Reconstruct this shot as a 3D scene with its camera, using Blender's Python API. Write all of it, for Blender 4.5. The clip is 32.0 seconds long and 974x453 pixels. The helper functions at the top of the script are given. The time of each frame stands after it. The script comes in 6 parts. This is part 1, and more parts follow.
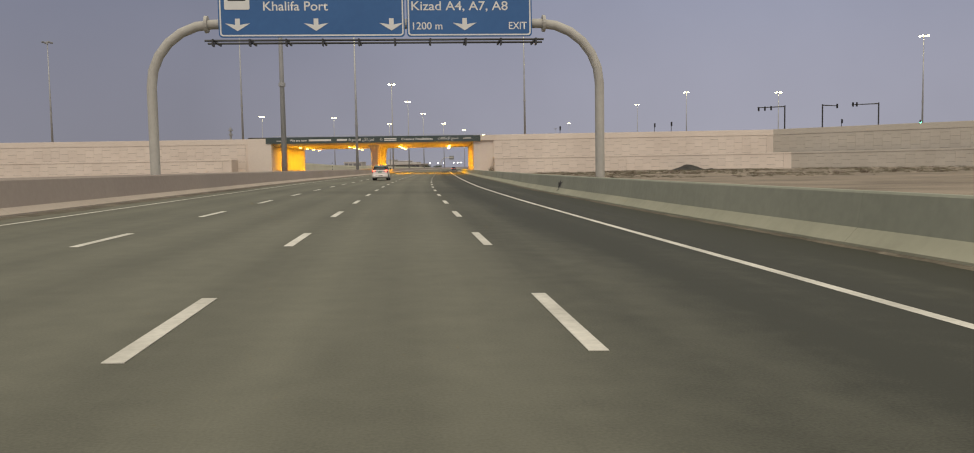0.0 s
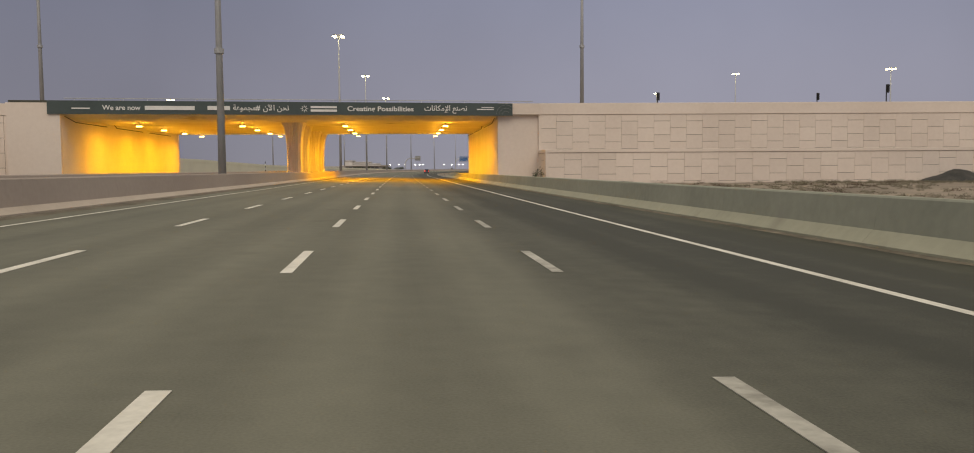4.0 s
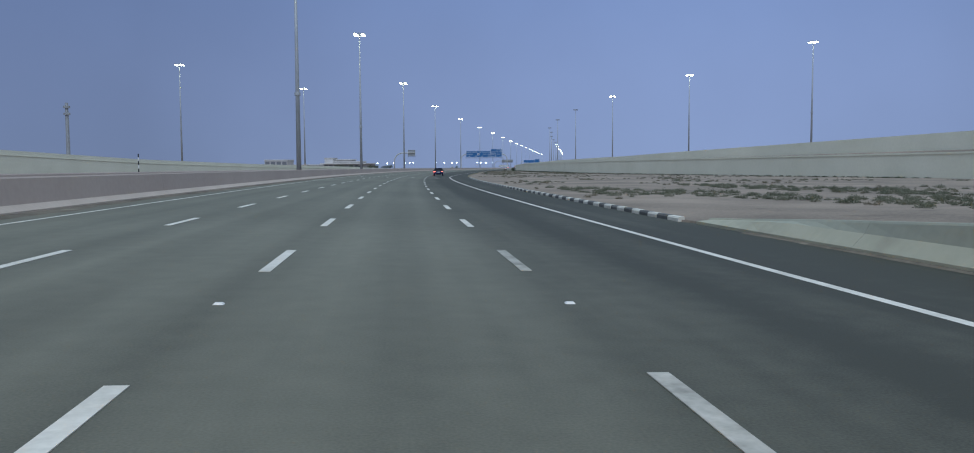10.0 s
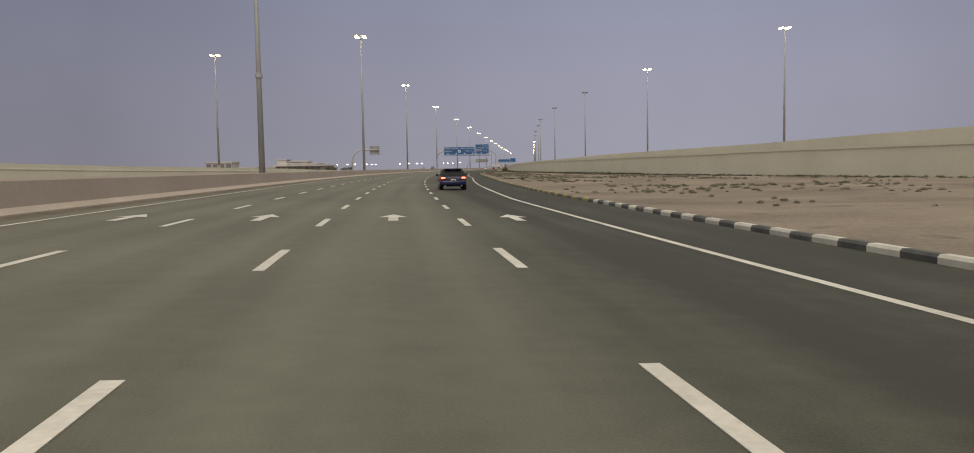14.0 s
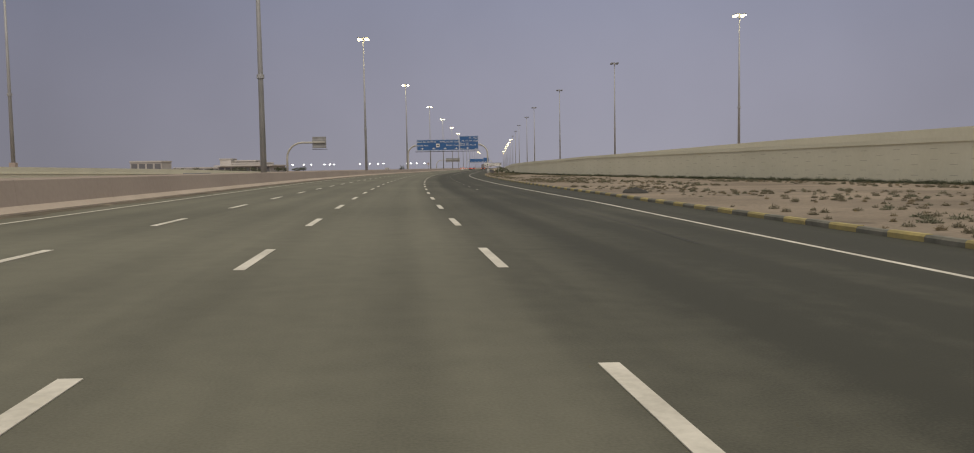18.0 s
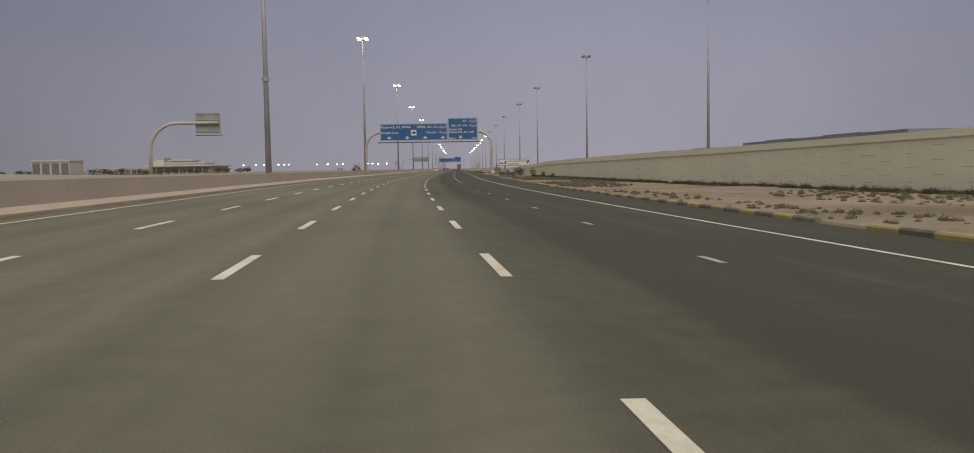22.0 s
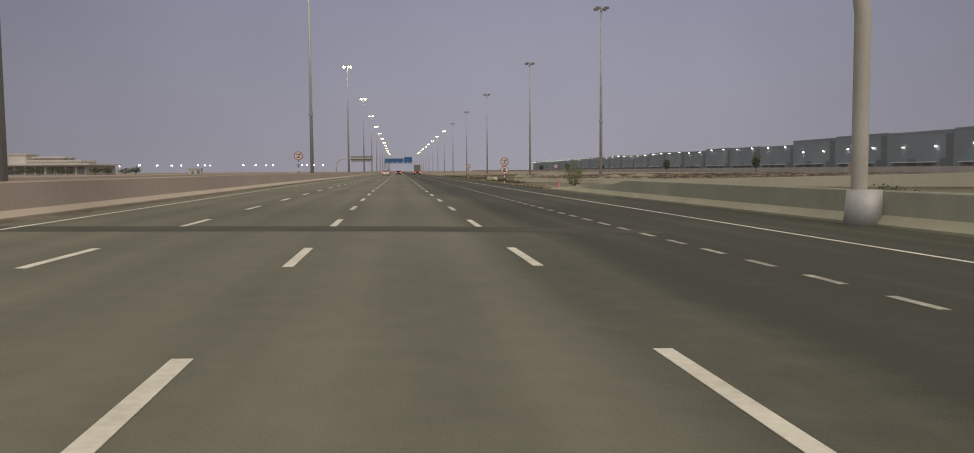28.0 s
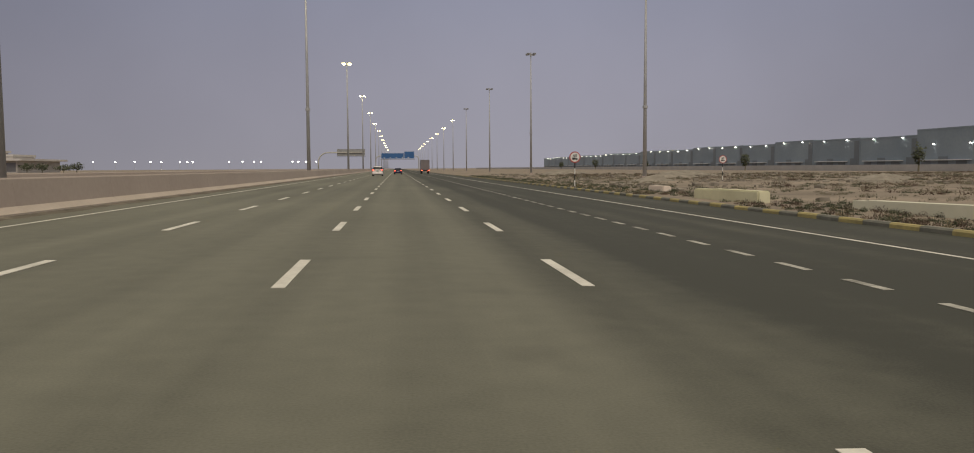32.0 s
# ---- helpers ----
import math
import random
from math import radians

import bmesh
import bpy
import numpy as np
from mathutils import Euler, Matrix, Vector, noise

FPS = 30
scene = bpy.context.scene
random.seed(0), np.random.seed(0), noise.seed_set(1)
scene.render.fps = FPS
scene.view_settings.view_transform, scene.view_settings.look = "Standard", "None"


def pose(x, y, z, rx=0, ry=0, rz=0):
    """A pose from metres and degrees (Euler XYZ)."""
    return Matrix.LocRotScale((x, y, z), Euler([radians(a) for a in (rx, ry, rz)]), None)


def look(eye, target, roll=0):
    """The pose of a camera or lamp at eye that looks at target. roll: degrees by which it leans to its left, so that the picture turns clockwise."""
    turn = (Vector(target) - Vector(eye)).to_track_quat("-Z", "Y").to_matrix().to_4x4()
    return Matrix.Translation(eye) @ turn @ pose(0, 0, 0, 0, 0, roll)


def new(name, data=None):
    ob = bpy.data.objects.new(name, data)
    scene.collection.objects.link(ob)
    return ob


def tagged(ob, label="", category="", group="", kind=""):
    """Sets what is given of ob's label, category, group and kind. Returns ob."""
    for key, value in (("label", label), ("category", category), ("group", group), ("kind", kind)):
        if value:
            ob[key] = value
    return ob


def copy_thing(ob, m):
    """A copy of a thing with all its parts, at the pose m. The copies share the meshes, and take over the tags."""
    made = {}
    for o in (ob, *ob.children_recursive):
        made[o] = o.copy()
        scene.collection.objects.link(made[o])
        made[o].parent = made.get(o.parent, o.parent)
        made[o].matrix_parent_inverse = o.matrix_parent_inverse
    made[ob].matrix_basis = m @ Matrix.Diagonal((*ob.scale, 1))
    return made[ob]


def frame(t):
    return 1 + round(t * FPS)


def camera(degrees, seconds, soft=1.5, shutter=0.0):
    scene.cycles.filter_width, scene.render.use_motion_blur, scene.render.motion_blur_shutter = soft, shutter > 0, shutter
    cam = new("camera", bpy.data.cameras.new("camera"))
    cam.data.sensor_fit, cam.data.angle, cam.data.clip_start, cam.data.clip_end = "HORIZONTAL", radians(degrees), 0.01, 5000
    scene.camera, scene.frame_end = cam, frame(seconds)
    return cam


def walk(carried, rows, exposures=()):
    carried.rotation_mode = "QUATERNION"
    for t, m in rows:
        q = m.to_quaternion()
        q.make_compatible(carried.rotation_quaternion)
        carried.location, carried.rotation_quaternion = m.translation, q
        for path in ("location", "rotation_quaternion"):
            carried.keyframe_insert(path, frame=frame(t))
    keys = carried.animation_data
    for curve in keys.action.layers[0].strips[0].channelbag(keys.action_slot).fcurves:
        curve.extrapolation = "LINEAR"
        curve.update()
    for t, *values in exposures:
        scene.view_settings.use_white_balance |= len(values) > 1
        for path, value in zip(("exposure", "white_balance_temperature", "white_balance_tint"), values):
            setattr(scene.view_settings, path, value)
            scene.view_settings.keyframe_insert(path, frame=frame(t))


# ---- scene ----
cam = camera(59.75, 32.0, soft=1.0)
# seconds, x, y, yaw, pitch, roll; the eye keeps one height above the lane
PATH = [
(0.0, 0.00, 0.00, -6.29, -4.05, -1.00), (0.5, 0.04, 12.82, -6.62, -4.09, -1.02), (1.0, 0.19, 25.65, -6.93, -4.06, -1.00),
(1.5, 0.34, 38.50, -7.31, -4.09, -0.99), (2.0, 0.61, 51.36, -7.67, -4.05, -0.91), (2.5, 0.96, 64.23, -8.06, -3.97, -0.74),
(3.0, 1.40, 77.11, -8.43, -3.89, -0.56), (3.5, 1.92, 89.99, -8.76, -3.88, -0.43), (4.0, 2.51, 102.87, -9.06, -3.89, -0.37),
(4.5, 3.17, 115.74, -9.34, -3.88, -0.45), (5.0, 3.88, 128.59, -9.56, -3.88, -0.57), (5.5, 4.62, 141.43, -9.66, -3.89, -0.65),
(6.0, 5.39, 154.24, -9.72, -3.91, -0.69), (6.5, 6.16, 167.02, -9.80, -3.91, -0.65), (7.0, 6.95, 179.78, -9.86, -3.91, -0.54),
(7.5, 7.75, 192.50, -9.90, -3.92, -0.32), (8.0, 8.55, 205.19, -9.90, -3.93, -0.14), (8.5, 9.34, 217.84, -9.86, -3.91, -0.15),
(9.0, 10.13, 230.45, -9.82, -3.90, -0.23), (9.5, 10.90, 243.01, -9.80, -3.93, -0.27), (10.0, 11.67, 255.52, -9.83, -3.98, -0.32),
(10.5, 12.45, 267.97, -9.96, -4.06, -0.42), (11.0, 13.26, 280.38, -10.16, -4.12, -0.55), (11.5, 14.13, 292.73, -10.43, -4.09, -0.71),
(12.0, 15.05, 305.05, -10.76, -4.03, -0.85), (12.5, 16.06, 317.35, -11.15, -4.00, -0.86), (13.0, 17.15, 329.63, -11.57, -3.98, -0.85),
(13.5, 18.32, 341.89, -11.94, -3.98, -0.93), (14.0, 19.57, 354.16, -12.29, -3.98, -1.00), (14.5, 20.90, 366.43, -12.62, -3.98, -1.01),
(15.0, 22.29, 378.71, -12.94, -4.00, -0.99), (15.5, 23.76, 390.99, -13.25, -4.01, -0.96), (16.0, 25.29, 403.27, -13.57, -4.02, -0.92),
(16.5, 26.90, 415.56, -13.89, -4.00, -0.91), (17.0, 28.58, 427.86, -14.22, -3.98, -0.91), (17.5, 30.33, 440.16, -14.55, -3.97, -0.94),
(18.0, 32.15, 452.47, -14.89, -3.98, -0.94), (18.5, 34.05, 464.79, -15.26, -3.97, -0.84), (19.0, 36.04, 477.11, -15.63, -3.97, -0.74),
(19.5, 38.10, 489.44, -15.98, -3.97, -0.71), (20.0, 40.25, 501.77, -16.32, -3.97, -0.71), (20.5, 42.46, 514.10, -16.62, -3.98, -0.73),
(21.0, 44.74, 526.44, -16.90, -3.99, -0.76), (21.5, 47.08, 538.78, -17.19, -3.98, -0.84), (22.0, 49.49, 551.12, -17.47, -3.97, -0.91),
(22.5, 51.96, 563.45, -17.74, -3.97, -0.94), (23.0, 54.49, 575.79, -17.99, -3.96, -0.95), (23.5, 57.07, 588.13, -18.26, -3.96, -0.92),
(24.0, 59.72, 600.46, -18.55, -3.96, -0.84), (24.5, 62.43, 612.78, -18.86, -3.96, -0.70), (25.0, 65.22, 625.09, -19.22, -3.95, -0.56),
(25.5, 68.09, 637.38, -19.71, -3.93, -0.47), (26.0, 71.07, 649.64, -20.20, -3.89, -0.44), (26.5, 74.15, 661.88, -20.59, -3.85, -0.59),
(27.0, 77.30, 674.10, -20.93, -3.82, -0.71), (27.5, 80.52, 686.30, -21.21, -3.79, -0.56), (28.0, 83.80, 698.50, -21.44, -3.79, -0.39),
(28.5, 87.12, 710.69, -21.63, -3.84, -0.36), (29.0, 90.48, 722.89, -21.75, -3.90, -0.38), (29.5, 93.86, 735.10, -21.77, -3.89, -0.44),
(30.0, 97.25, 747.33, -21.73, -3.88, -0.49), (30.5, 100.62, 759.58, -21.66, -3.90, -0.43), (31.0, 103.99, 771.86, -21.59, -3.92, -0.36),
(31.5, 107.35, 784.16, -21.56, -3.94, -0.33), (32.0, 110.71, 796.48, -21.53, -3.96, -0.31),
]
EYE = 1.39
# the car rides up a little on two uneven joints
BOUNCE = {0.5: 0.015, 1.0: 0.03, 1.5: 0.012, 9.5: 0.012, 10.0: 0.025, 10.5: 0.012}


def eye_pose(t, x, y, yaw, pitch, roll):
    a, b = radians(yaw), radians(pitch)
    way = Vector((-math.sin(a) * math.cos(b), math.cos(a) * math.cos(b), math.sin(b)))
    eye = Vector((x, y, EYE + BOUNCE.get(t, 0.0)))
    return look(eye, eye + way, roll)


walk(cam, [(r[0], eye_pose(*r)) for r in PATH],
     [(0.0, 0.55, 6450, 9), (3.0, 0.38, 6450, 11), (3.5, 0.38, 6500, 11), (5.5, 0.42, 6500, 10), (7.0, 0.3, 6500, 10), (7.5, 0.1, 6300, 10), (8.0, -0.52, 5800, 10), (8.5, -0.3, 4500, 12), (9.0, -0.45, 3500, 14),
      (9.5, -0.25, 4000, 14), (10.0, 0.4, 4600, 6), (10.5, 0.4, 5700, 10), (11.0, 0.34, 5950, 13), (12.0, 0.42, 6350, 11), (14.0, 0.45, 6400, 11), (17.0, 0.38, 6450, 11), (28.0, 0.38, 6600, 11), (32.0, 0.37, 6650, 10)])

# ---- world and large lights: overcast dusk, brighter overhead than at the horizon ----
world = bpy.data.worlds.new("dusk")
scene.world = world
world.use_nodes = True
wn, wl = world.node_tree.nodes, world.node_tree.links
wn.clear()
sky = wn.new("ShaderNodeTexSky")
sky.sky_type, sky.sun_disc = "NISHITA", False
sky.sun_elevation, sky.sun_rotation, sky.dust_density, sky.air_density = radians(4), radians(200), 6.0, 2.0
w_co, w_sep = wn.new("ShaderNodeTexCoord"), wn.new("ShaderNodeSeparateXYZ")
w_ramp = wn.new("ShaderNodeValToRGB")
w_ramp.color_ramp.elements[0].position, w_ramp.color_ramp.elements[0].color = 0.0, (0.228, 0.224, 0.260, 1)
w_ramp.color_ramp.elements[1].position, w_ramp.color_ramp.elements[1].color = 1.0, (0.84, 0.77, 0.62, 1)
for w_pos, w_col in ((0.10, (0.212, 0.215, 0.268, 1)), (0.22, (0.184, 0.196, 0.268, 1)), (0.45, (0.40, 0.38, 0.35, 1))):
    w_ramp.color_ramp.elements.new(w_pos).color = w_col
w_scale = wn.new("ShaderNodeVectorMath")
w_scale.operation = "SCALE"
w_scale.inputs["Scale"].default_value = 0.10
w_mix = wn.new("ShaderNodeMix")
w_mix.data_type = "RGBA"
w_mix.inputs[0].default_value = 0.06
w_bg, w_out = wn.new("ShaderNodeBackground"), wn.new("ShaderNodeOutputWorld")
wl.new(w_co.outputs["Generated"], w_sep.inputs[0])
wl.new(w_sep.outputs["Z"], w_ramp.inputs["Fac"])
wl.new(sky.outputs[0], w_scale.inputs[0])
wl.new(w_ramp.outputs["Color"], w_mix.inputs[6])
wl.new(w_scale.outputs[0], w_mix.inputs[7])
# the haze is a little brighter towards the north-north-east
w_dot = wn.new("ShaderNodeVectorMath")
w_dot.operation = "DOT_PRODUCT"
w_dot.inputs[1].default_value = (math.sin(radians(24)), math.cos(radians(24)), 0.0)
w_side = wn.new("ShaderNodeMapRange")
w_side.inputs["From Min"].default_value, w_side.inputs["From Max"].default_value = 0.80, 1.0
w_side.inputs["To Min"].default_value, w_side.inputs["To Max"].default_value = 0.76, 1.12
wl.new(w_co.outputs["Generated"], w_dot.inputs[0])
wl.new(w_dot.outputs["Value"], w_side.inputs["Value"])
wl.new(w_mix.outputs[2], w_bg.inputs["Color"])
w_cloud, w_soft, w_both = wn.new("ShaderNodeTexNoise"), wn.new("ShaderNodeMapRange"), wn.new("ShaderNodeMath")
w_cloud.inputs["Scale"].default_value, w_cloud.inputs["Detail"].default_value = 3.5, 4
w_soft.inputs["From Min"].default_value, w_soft.inputs["From Max"].default_value = 0.3, 0.7
w_soft.inputs["To Min"].default_value, w_soft.inputs["To Max"].default_value = 0.94, 1.06
w_both.operation = "MULTIPLY"
wl.new(w_co.outputs["Generated"], w_cloud.inputs["Vector"])
wl.new(w_cloud.outputs["Fac"], w_soft.inputs["Value"])
# and brighter again behind the start, where the low sun stands behind the cloud
w_back, w_glow = wn.new("ShaderNodeMapRange"), wn.new("ShaderNodeMath")
w_back.inputs["From Min"].default_value, w_back.inputs["From Max"].default_value = -0.1, -1.0
w_back.inputs["To Min"].default_value, w_back.inputs["To Max"].default_value = 1.0, 1.75
w_glow.operation = "MULTIPLY"
wl.new(w_dot.outputs["Value"], w_back.inputs["Value"])
wl.new(w_side.outputs[0], w_glow.inputs[0])
wl.new(w_back.outputs[0], w_glow.inputs[1])
wl.new(w_glow.outputs[0], w_both.inputs[0])
wl.new(w_soft.outputs[0], w_both.inputs[1])
wl.new(w_both.outputs[0], w_bg.inputs["Strength"])
wl.new(w_bg.outputs[0], w_out.inputs["Surface"])
sun_data = bpy.data.lights.new("sun", "SUN")
sun_data.energy, sun_data.angle, sun_data.color = 0.8, radians(40), (1.0, 0.90, 0.76)
sun = new("sun", sun_data)
sun.matrix_world = look((0, 0, 150), (-8, 125, 0))

# ---- materials ----


def nodes_of(name):
    m = bpy.data.materials.new(name)
    m.use_nodes = True
    n, l = m.node_tree.nodes, m.node_tree.links
    return m, n, l, n["Principled BSDF"]


def surface(name, a, b, rough=0.8, grain=6.0, wide=0.25, bump=0.15, metal=0.0, stretch=(1, 1, 1), vary=0.0, spots=0.0, spot_col=(0.02, 0.02, 0.02)):
    """Two base colours mixed by a wide and a fine noise, with fine relief."""
    m, n, l, p = nodes_of(name)
    co, mp = n.new("ShaderNodeNewGeometry"), n.new("ShaderNodeMapping")
    l.new(co.outputs["Position"], mp.inputs["Vector"])
    mp.inputs["Scale"].default_value = stretch
    big, fine = n.new("ShaderNodeTexNoise"), n.new("ShaderNodeTexNoise")
    big.inputs["Scale"].default_value, big.inputs["Detail"].default_value = wide, 6
    fine.inputs["Scale"].default_value, fine.inputs["Detail"].default_value = grain, 8
    for t in (big, fine):
        l.new(mp.outputs[0], t.inputs["Vector"])
    add = n.new("ShaderNodeMath")
    add.operation = "MULTIPLY_ADD"
    l.new(fine.outputs["Fac"], add.inputs[0])
    add.inputs[1].default_value = 0.5
    l.new(big.outputs["Fac"], add.inputs[2])
    rng = n.new("ShaderNodeMapRange")
    rng.inputs["From Min"].default_value, rng.inputs["From Max"].default_value = 0.5, 1.0
    l.new(add.outputs[0], rng.inputs["Value"])
    mix = n.new("ShaderNodeMix")
    mix.data_type = "RGBA"
    mix.inputs[6].default_value, mix.inputs[7].default_value = (*a, 1), (*b, 1)
    l.new(rng.outputs[0], mix.inputs[0])
    colour = mix.outputs[2]
    if vary:
        info, hsv, mr = n.new("ShaderNodeObjectInfo"), n.new("ShaderNodeHueSaturation"), n.new("ShaderNodeMapRange")
        mr.inputs["To Min"].default_value, mr.inputs["To Max"].default_value = 1 - vary, 1 + vary
        l.new(info.outputs["Random"], mr.inputs["Value"])
        l.new(mr.outputs[0], hsv.inputs["Value"])
        l.new(colour, hsv.inputs["Color"])
        colour = hsv.outputs[0]
    if spots:
        sp, cut, mx = n.new("ShaderNodeTexNoise"), n.new("ShaderNodeMapRange"), n.new("ShaderNodeMix")
        sp.inputs["Scale"].default_value, sp.inputs["Detail"].default_value = spots, 4
        l.new(mp.outputs[0], sp.inputs["Vector"])
        cut.inputs["From Min"].default_value, cut.inputs["From Max"].default_value = 0.62, 0.72
        cut.inputs["To Max"].default_value = 0.75
        l.new(sp.outputs["Fac"], cut.inputs["Value"])
        mx.data_type = "RGBA"
        mx.inputs[7].default_value = (*spot_col, 1)
        l.new(cut.outputs[0], mx.inputs[0])
        l.new(colour, mx.inputs[6])
        colour = mx.outputs[2]
    l.new(colour, p.inputs["Base Color"])
    p.inputs["Roughness"].default_value, p.inputs["Metallic"].default_value = rough, metal
    if bump:
        bp = n.new("ShaderNodeBump")
        bp.inputs["Strength"].default_value, bp.inputs["Distance"].default_value = bump, 0.02
        l.new(fine.outputs["Fac"], bp.inputs["Height"])
        l.new(bp.outputs[0], p.inputs["Normal"])
    return m


def glow(name, col, strength):
    m, n, l, p = nodes_of(name)
    p.inputs["Base Color"].default_value = (*col, 1)
    p.inputs["Emission Color"].default_value = (*col, 1)
    p.inputs["Emission Strength"].default_value = strength
    return m


def asphalt():
    """Dark stone mastic with paler wheel paths, long wear streaks and stains; the map holds metres across and along."""
    m, n, l, p = nodes_of("asphalt")
    uv, mp = n.new("ShaderNodeUVMap"), n.new("ShaderNodeMapping")
    uv.uv_map = "road"
    l.new(uv.outputs[0], mp.inputs["Vector"])
    mp.inputs["Scale"].default_value = (1.0, 0.02, 1)
    streak, patch, fine, stain, broad = (n.new("ShaderNodeTexNoise") for _ in range(5))
    streak.inputs["Scale"].default_value, streak.inputs["Detail"].default_value = 1.6, 5
    l.new(mp.outputs[0], streak.inputs["Vector"])
    patch.inputs["Scale"].default_value, patch.inputs["Detail"].default_value = 0.09, 5
    stain.inputs["Scale"].default_value, stain.inputs["Detail"].default_value = 0.6, 3
    fine.inputs["Scale"].default_value, fine.inputs["Detail"].default_value = 45.0, 4
    broad.inputs["Scale"].default_value, broad.inputs["Detail"].default_value = 2.4, 7
    for t in (patch, fine, stain, broad):
        l.new(uv.outputs[0], t.inputs["Vector"])
    wave, sep = n.new("ShaderNodeMath"), n.new("ShaderNodeSeparateXYZ")
    l.new(uv.outputs[0], sep.inputs[0])
    scaled = n.new("ShaderNodeMath")
    scaled.operation, scaled.inputs[1].default_value = "MULTIPLY", 2 * math.pi / 1.825
    l.new(sep.outputs[0], scaled.inputs[0])
    wave.operation = "COSINE"
    l.new(scaled.outputs[0], wave.inputs[0])

    def mul_add(src, k, other):
        q = n.new("ShaderNodeMath")
        q.operation, q.inputs[1].default_value = "MULTIPLY_ADD", k
        l.new(src, q.inputs[0])
        if isinstance(other, float):
            q.inputs[2].default_value = other
        else:
            l.new(other, q.inputs[2])
        return q.outputs[0]

    v = mul_add(streak.outputs["Fac"], 0.20, 0.235)
    v = mul_add(patch.outputs["Fac"], 0.30, v)
    v = mul_add(broad.outputs["Fac"], 0.16, v)
    v = mul_add(fine.outputs["Fac"], 0.25, v)
    v = mul_add(wave.outputs[0], -0.035, v)
    # the newer, darker slip lane and shoulder
    newer = n.new("ShaderNodeMapRange")
    newer.inputs["From Min"].default_value, newer.inputs["From Max"].default_value = 2.4, 5.4
    newer.inputs["To Min"].default_value, newer.inputs["To Max"].default_value = 0.0, 0.31
    l.new(sep.outputs[0], newer.inputs["Value"])
    v = mul_add(newer.outputs[0], -1.0, v)
    ramp = n.new("ShaderNodeValToRGB")
    ramp.color_ramp.elements[0].position, ramp.color_ramp.elements[0].color = 0.38, (0.047, 0.048, 0.037, 1)
    ramp.color_ramp.elements[1].position, ramp.color_ramp.elements[1].color = 0.87, (0.203, 0.200, 0.154, 1)
    l.new(v, ramp.inputs["Fac"])
    cut, mx = n.new("ShaderNodeMapRange"), n.new("ShaderNodeMix")
    cut.inputs["From Min"].default_value, cut.inputs["From Max"].default_value, cut.inputs["To Max"].default_value = 0.66, 0.80, 0.45
    l.new(stain.outputs["Fac"], cut.inputs["Value"])
    mx.data_type = "RGBA"
    mx.inputs[7].default_value = (0.06, 0.058, 0.046, 1)
    l.new(cut.outputs[0], mx.inputs[0])
    l.new(ramp.outputs["Color"], mx.inputs[6])
    l.new(mx.outputs[2], p.inputs["Base Color"])
    p.inputs["Roughness"].default_value = 0.75
    p.inputs["Specular IOR Level"].default_value = 0.3
    bp = n.new("ShaderNodeBump")
    bp.inputs["Strength"].default_value, bp.inputs["Distance"].default_value = 0.25, 0.01
    l.new(fine.outputs["Fac"], bp.inputs["Height"])
    l.new(bp.outputs[0], p.inputs["Normal"])
    return m


ASPHALT = asphalt()
PAINT = surface("road_paint", (0.50, 0.48, 0.42), (0.78, 0.75, 0.67), 0.7, 14, 0.8, 0.1)
WORN = surface("worn_paint", (0.16, 0.155, 0.13), (0.55, 0.53, 0.47), 0.8, 9, 1.2, 0.1)
SAND = surface("sand", (0.14, 0.114, 0.086), (0.345, 0.283, 0.218), 0.95, 7.0, 0.12, 0.9, spots=0.45, spot_col=(0.115, 0.095, 0.07))
CONCRETE_L = surface("barrier_concrete", (0.385, 0.32, 0.278), (0.455, 0.385, 0.335), 0.85, 5, 0.12, 0.12, vary=0.015)
# lighter copy of CONCRETE_L; sky light on the slope is put into the colour
CONCRETE_FOOT = surface("barrier_foot_skylit", (0.44, 0.375, 0.31), (0.53, 0.455, 0.385), 0.85, 5, 0.3, 0.12, vary=0.015)
# lighter and yellower than CONCRETE_R above it
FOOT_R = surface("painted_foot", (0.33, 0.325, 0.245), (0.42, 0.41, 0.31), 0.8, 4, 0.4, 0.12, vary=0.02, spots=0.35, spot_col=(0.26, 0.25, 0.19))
CONCRETE_R = surface("painted_barrier", (0.28, 0.29, 0.23), (0.37, 0.375, 0.30), 0.8, 4, 0.25, 0.12, vary=0.02, spots=0.35, spot_col=(0.30, 0.30, 0.25))
WALL = surface("painted_wall", (0.68, 0.585, 0.505), (0.77, 0.675, 0.59), 0.85, 3, 0.15, 0.12, vary=0.035)
BLOCK_YELLOW = surface("yellow_block_paint", (0.63, 0.60, 0.41), (0.74, 0.71, 0.50), 0.85, 3, 0.4, 0.15, spots=0.3, spot_col=(0.36, 0.33, 0.22))
WALL_YELLOW = surface("cream_wall", (0.67, 0.655, 0.52), (0.765, 0.745, 0.605), 0.85, 3, 0.15, 0.12, vary=0.03)
JOINT = surface("wall_joint", (0.13, 0.11, 0.09), (0.20, 0.175, 0.15), 0.95, 6, 0.5, 0.0)
SOFFIT = surface("soffit_concrete", (0.60, 0.54, 0.44), (0.74, 0.68, 0.57), 0.85, 1.5, 0.2, 0.1, spots=0.22, spot_col=(0.30, 0.25, 0.20))
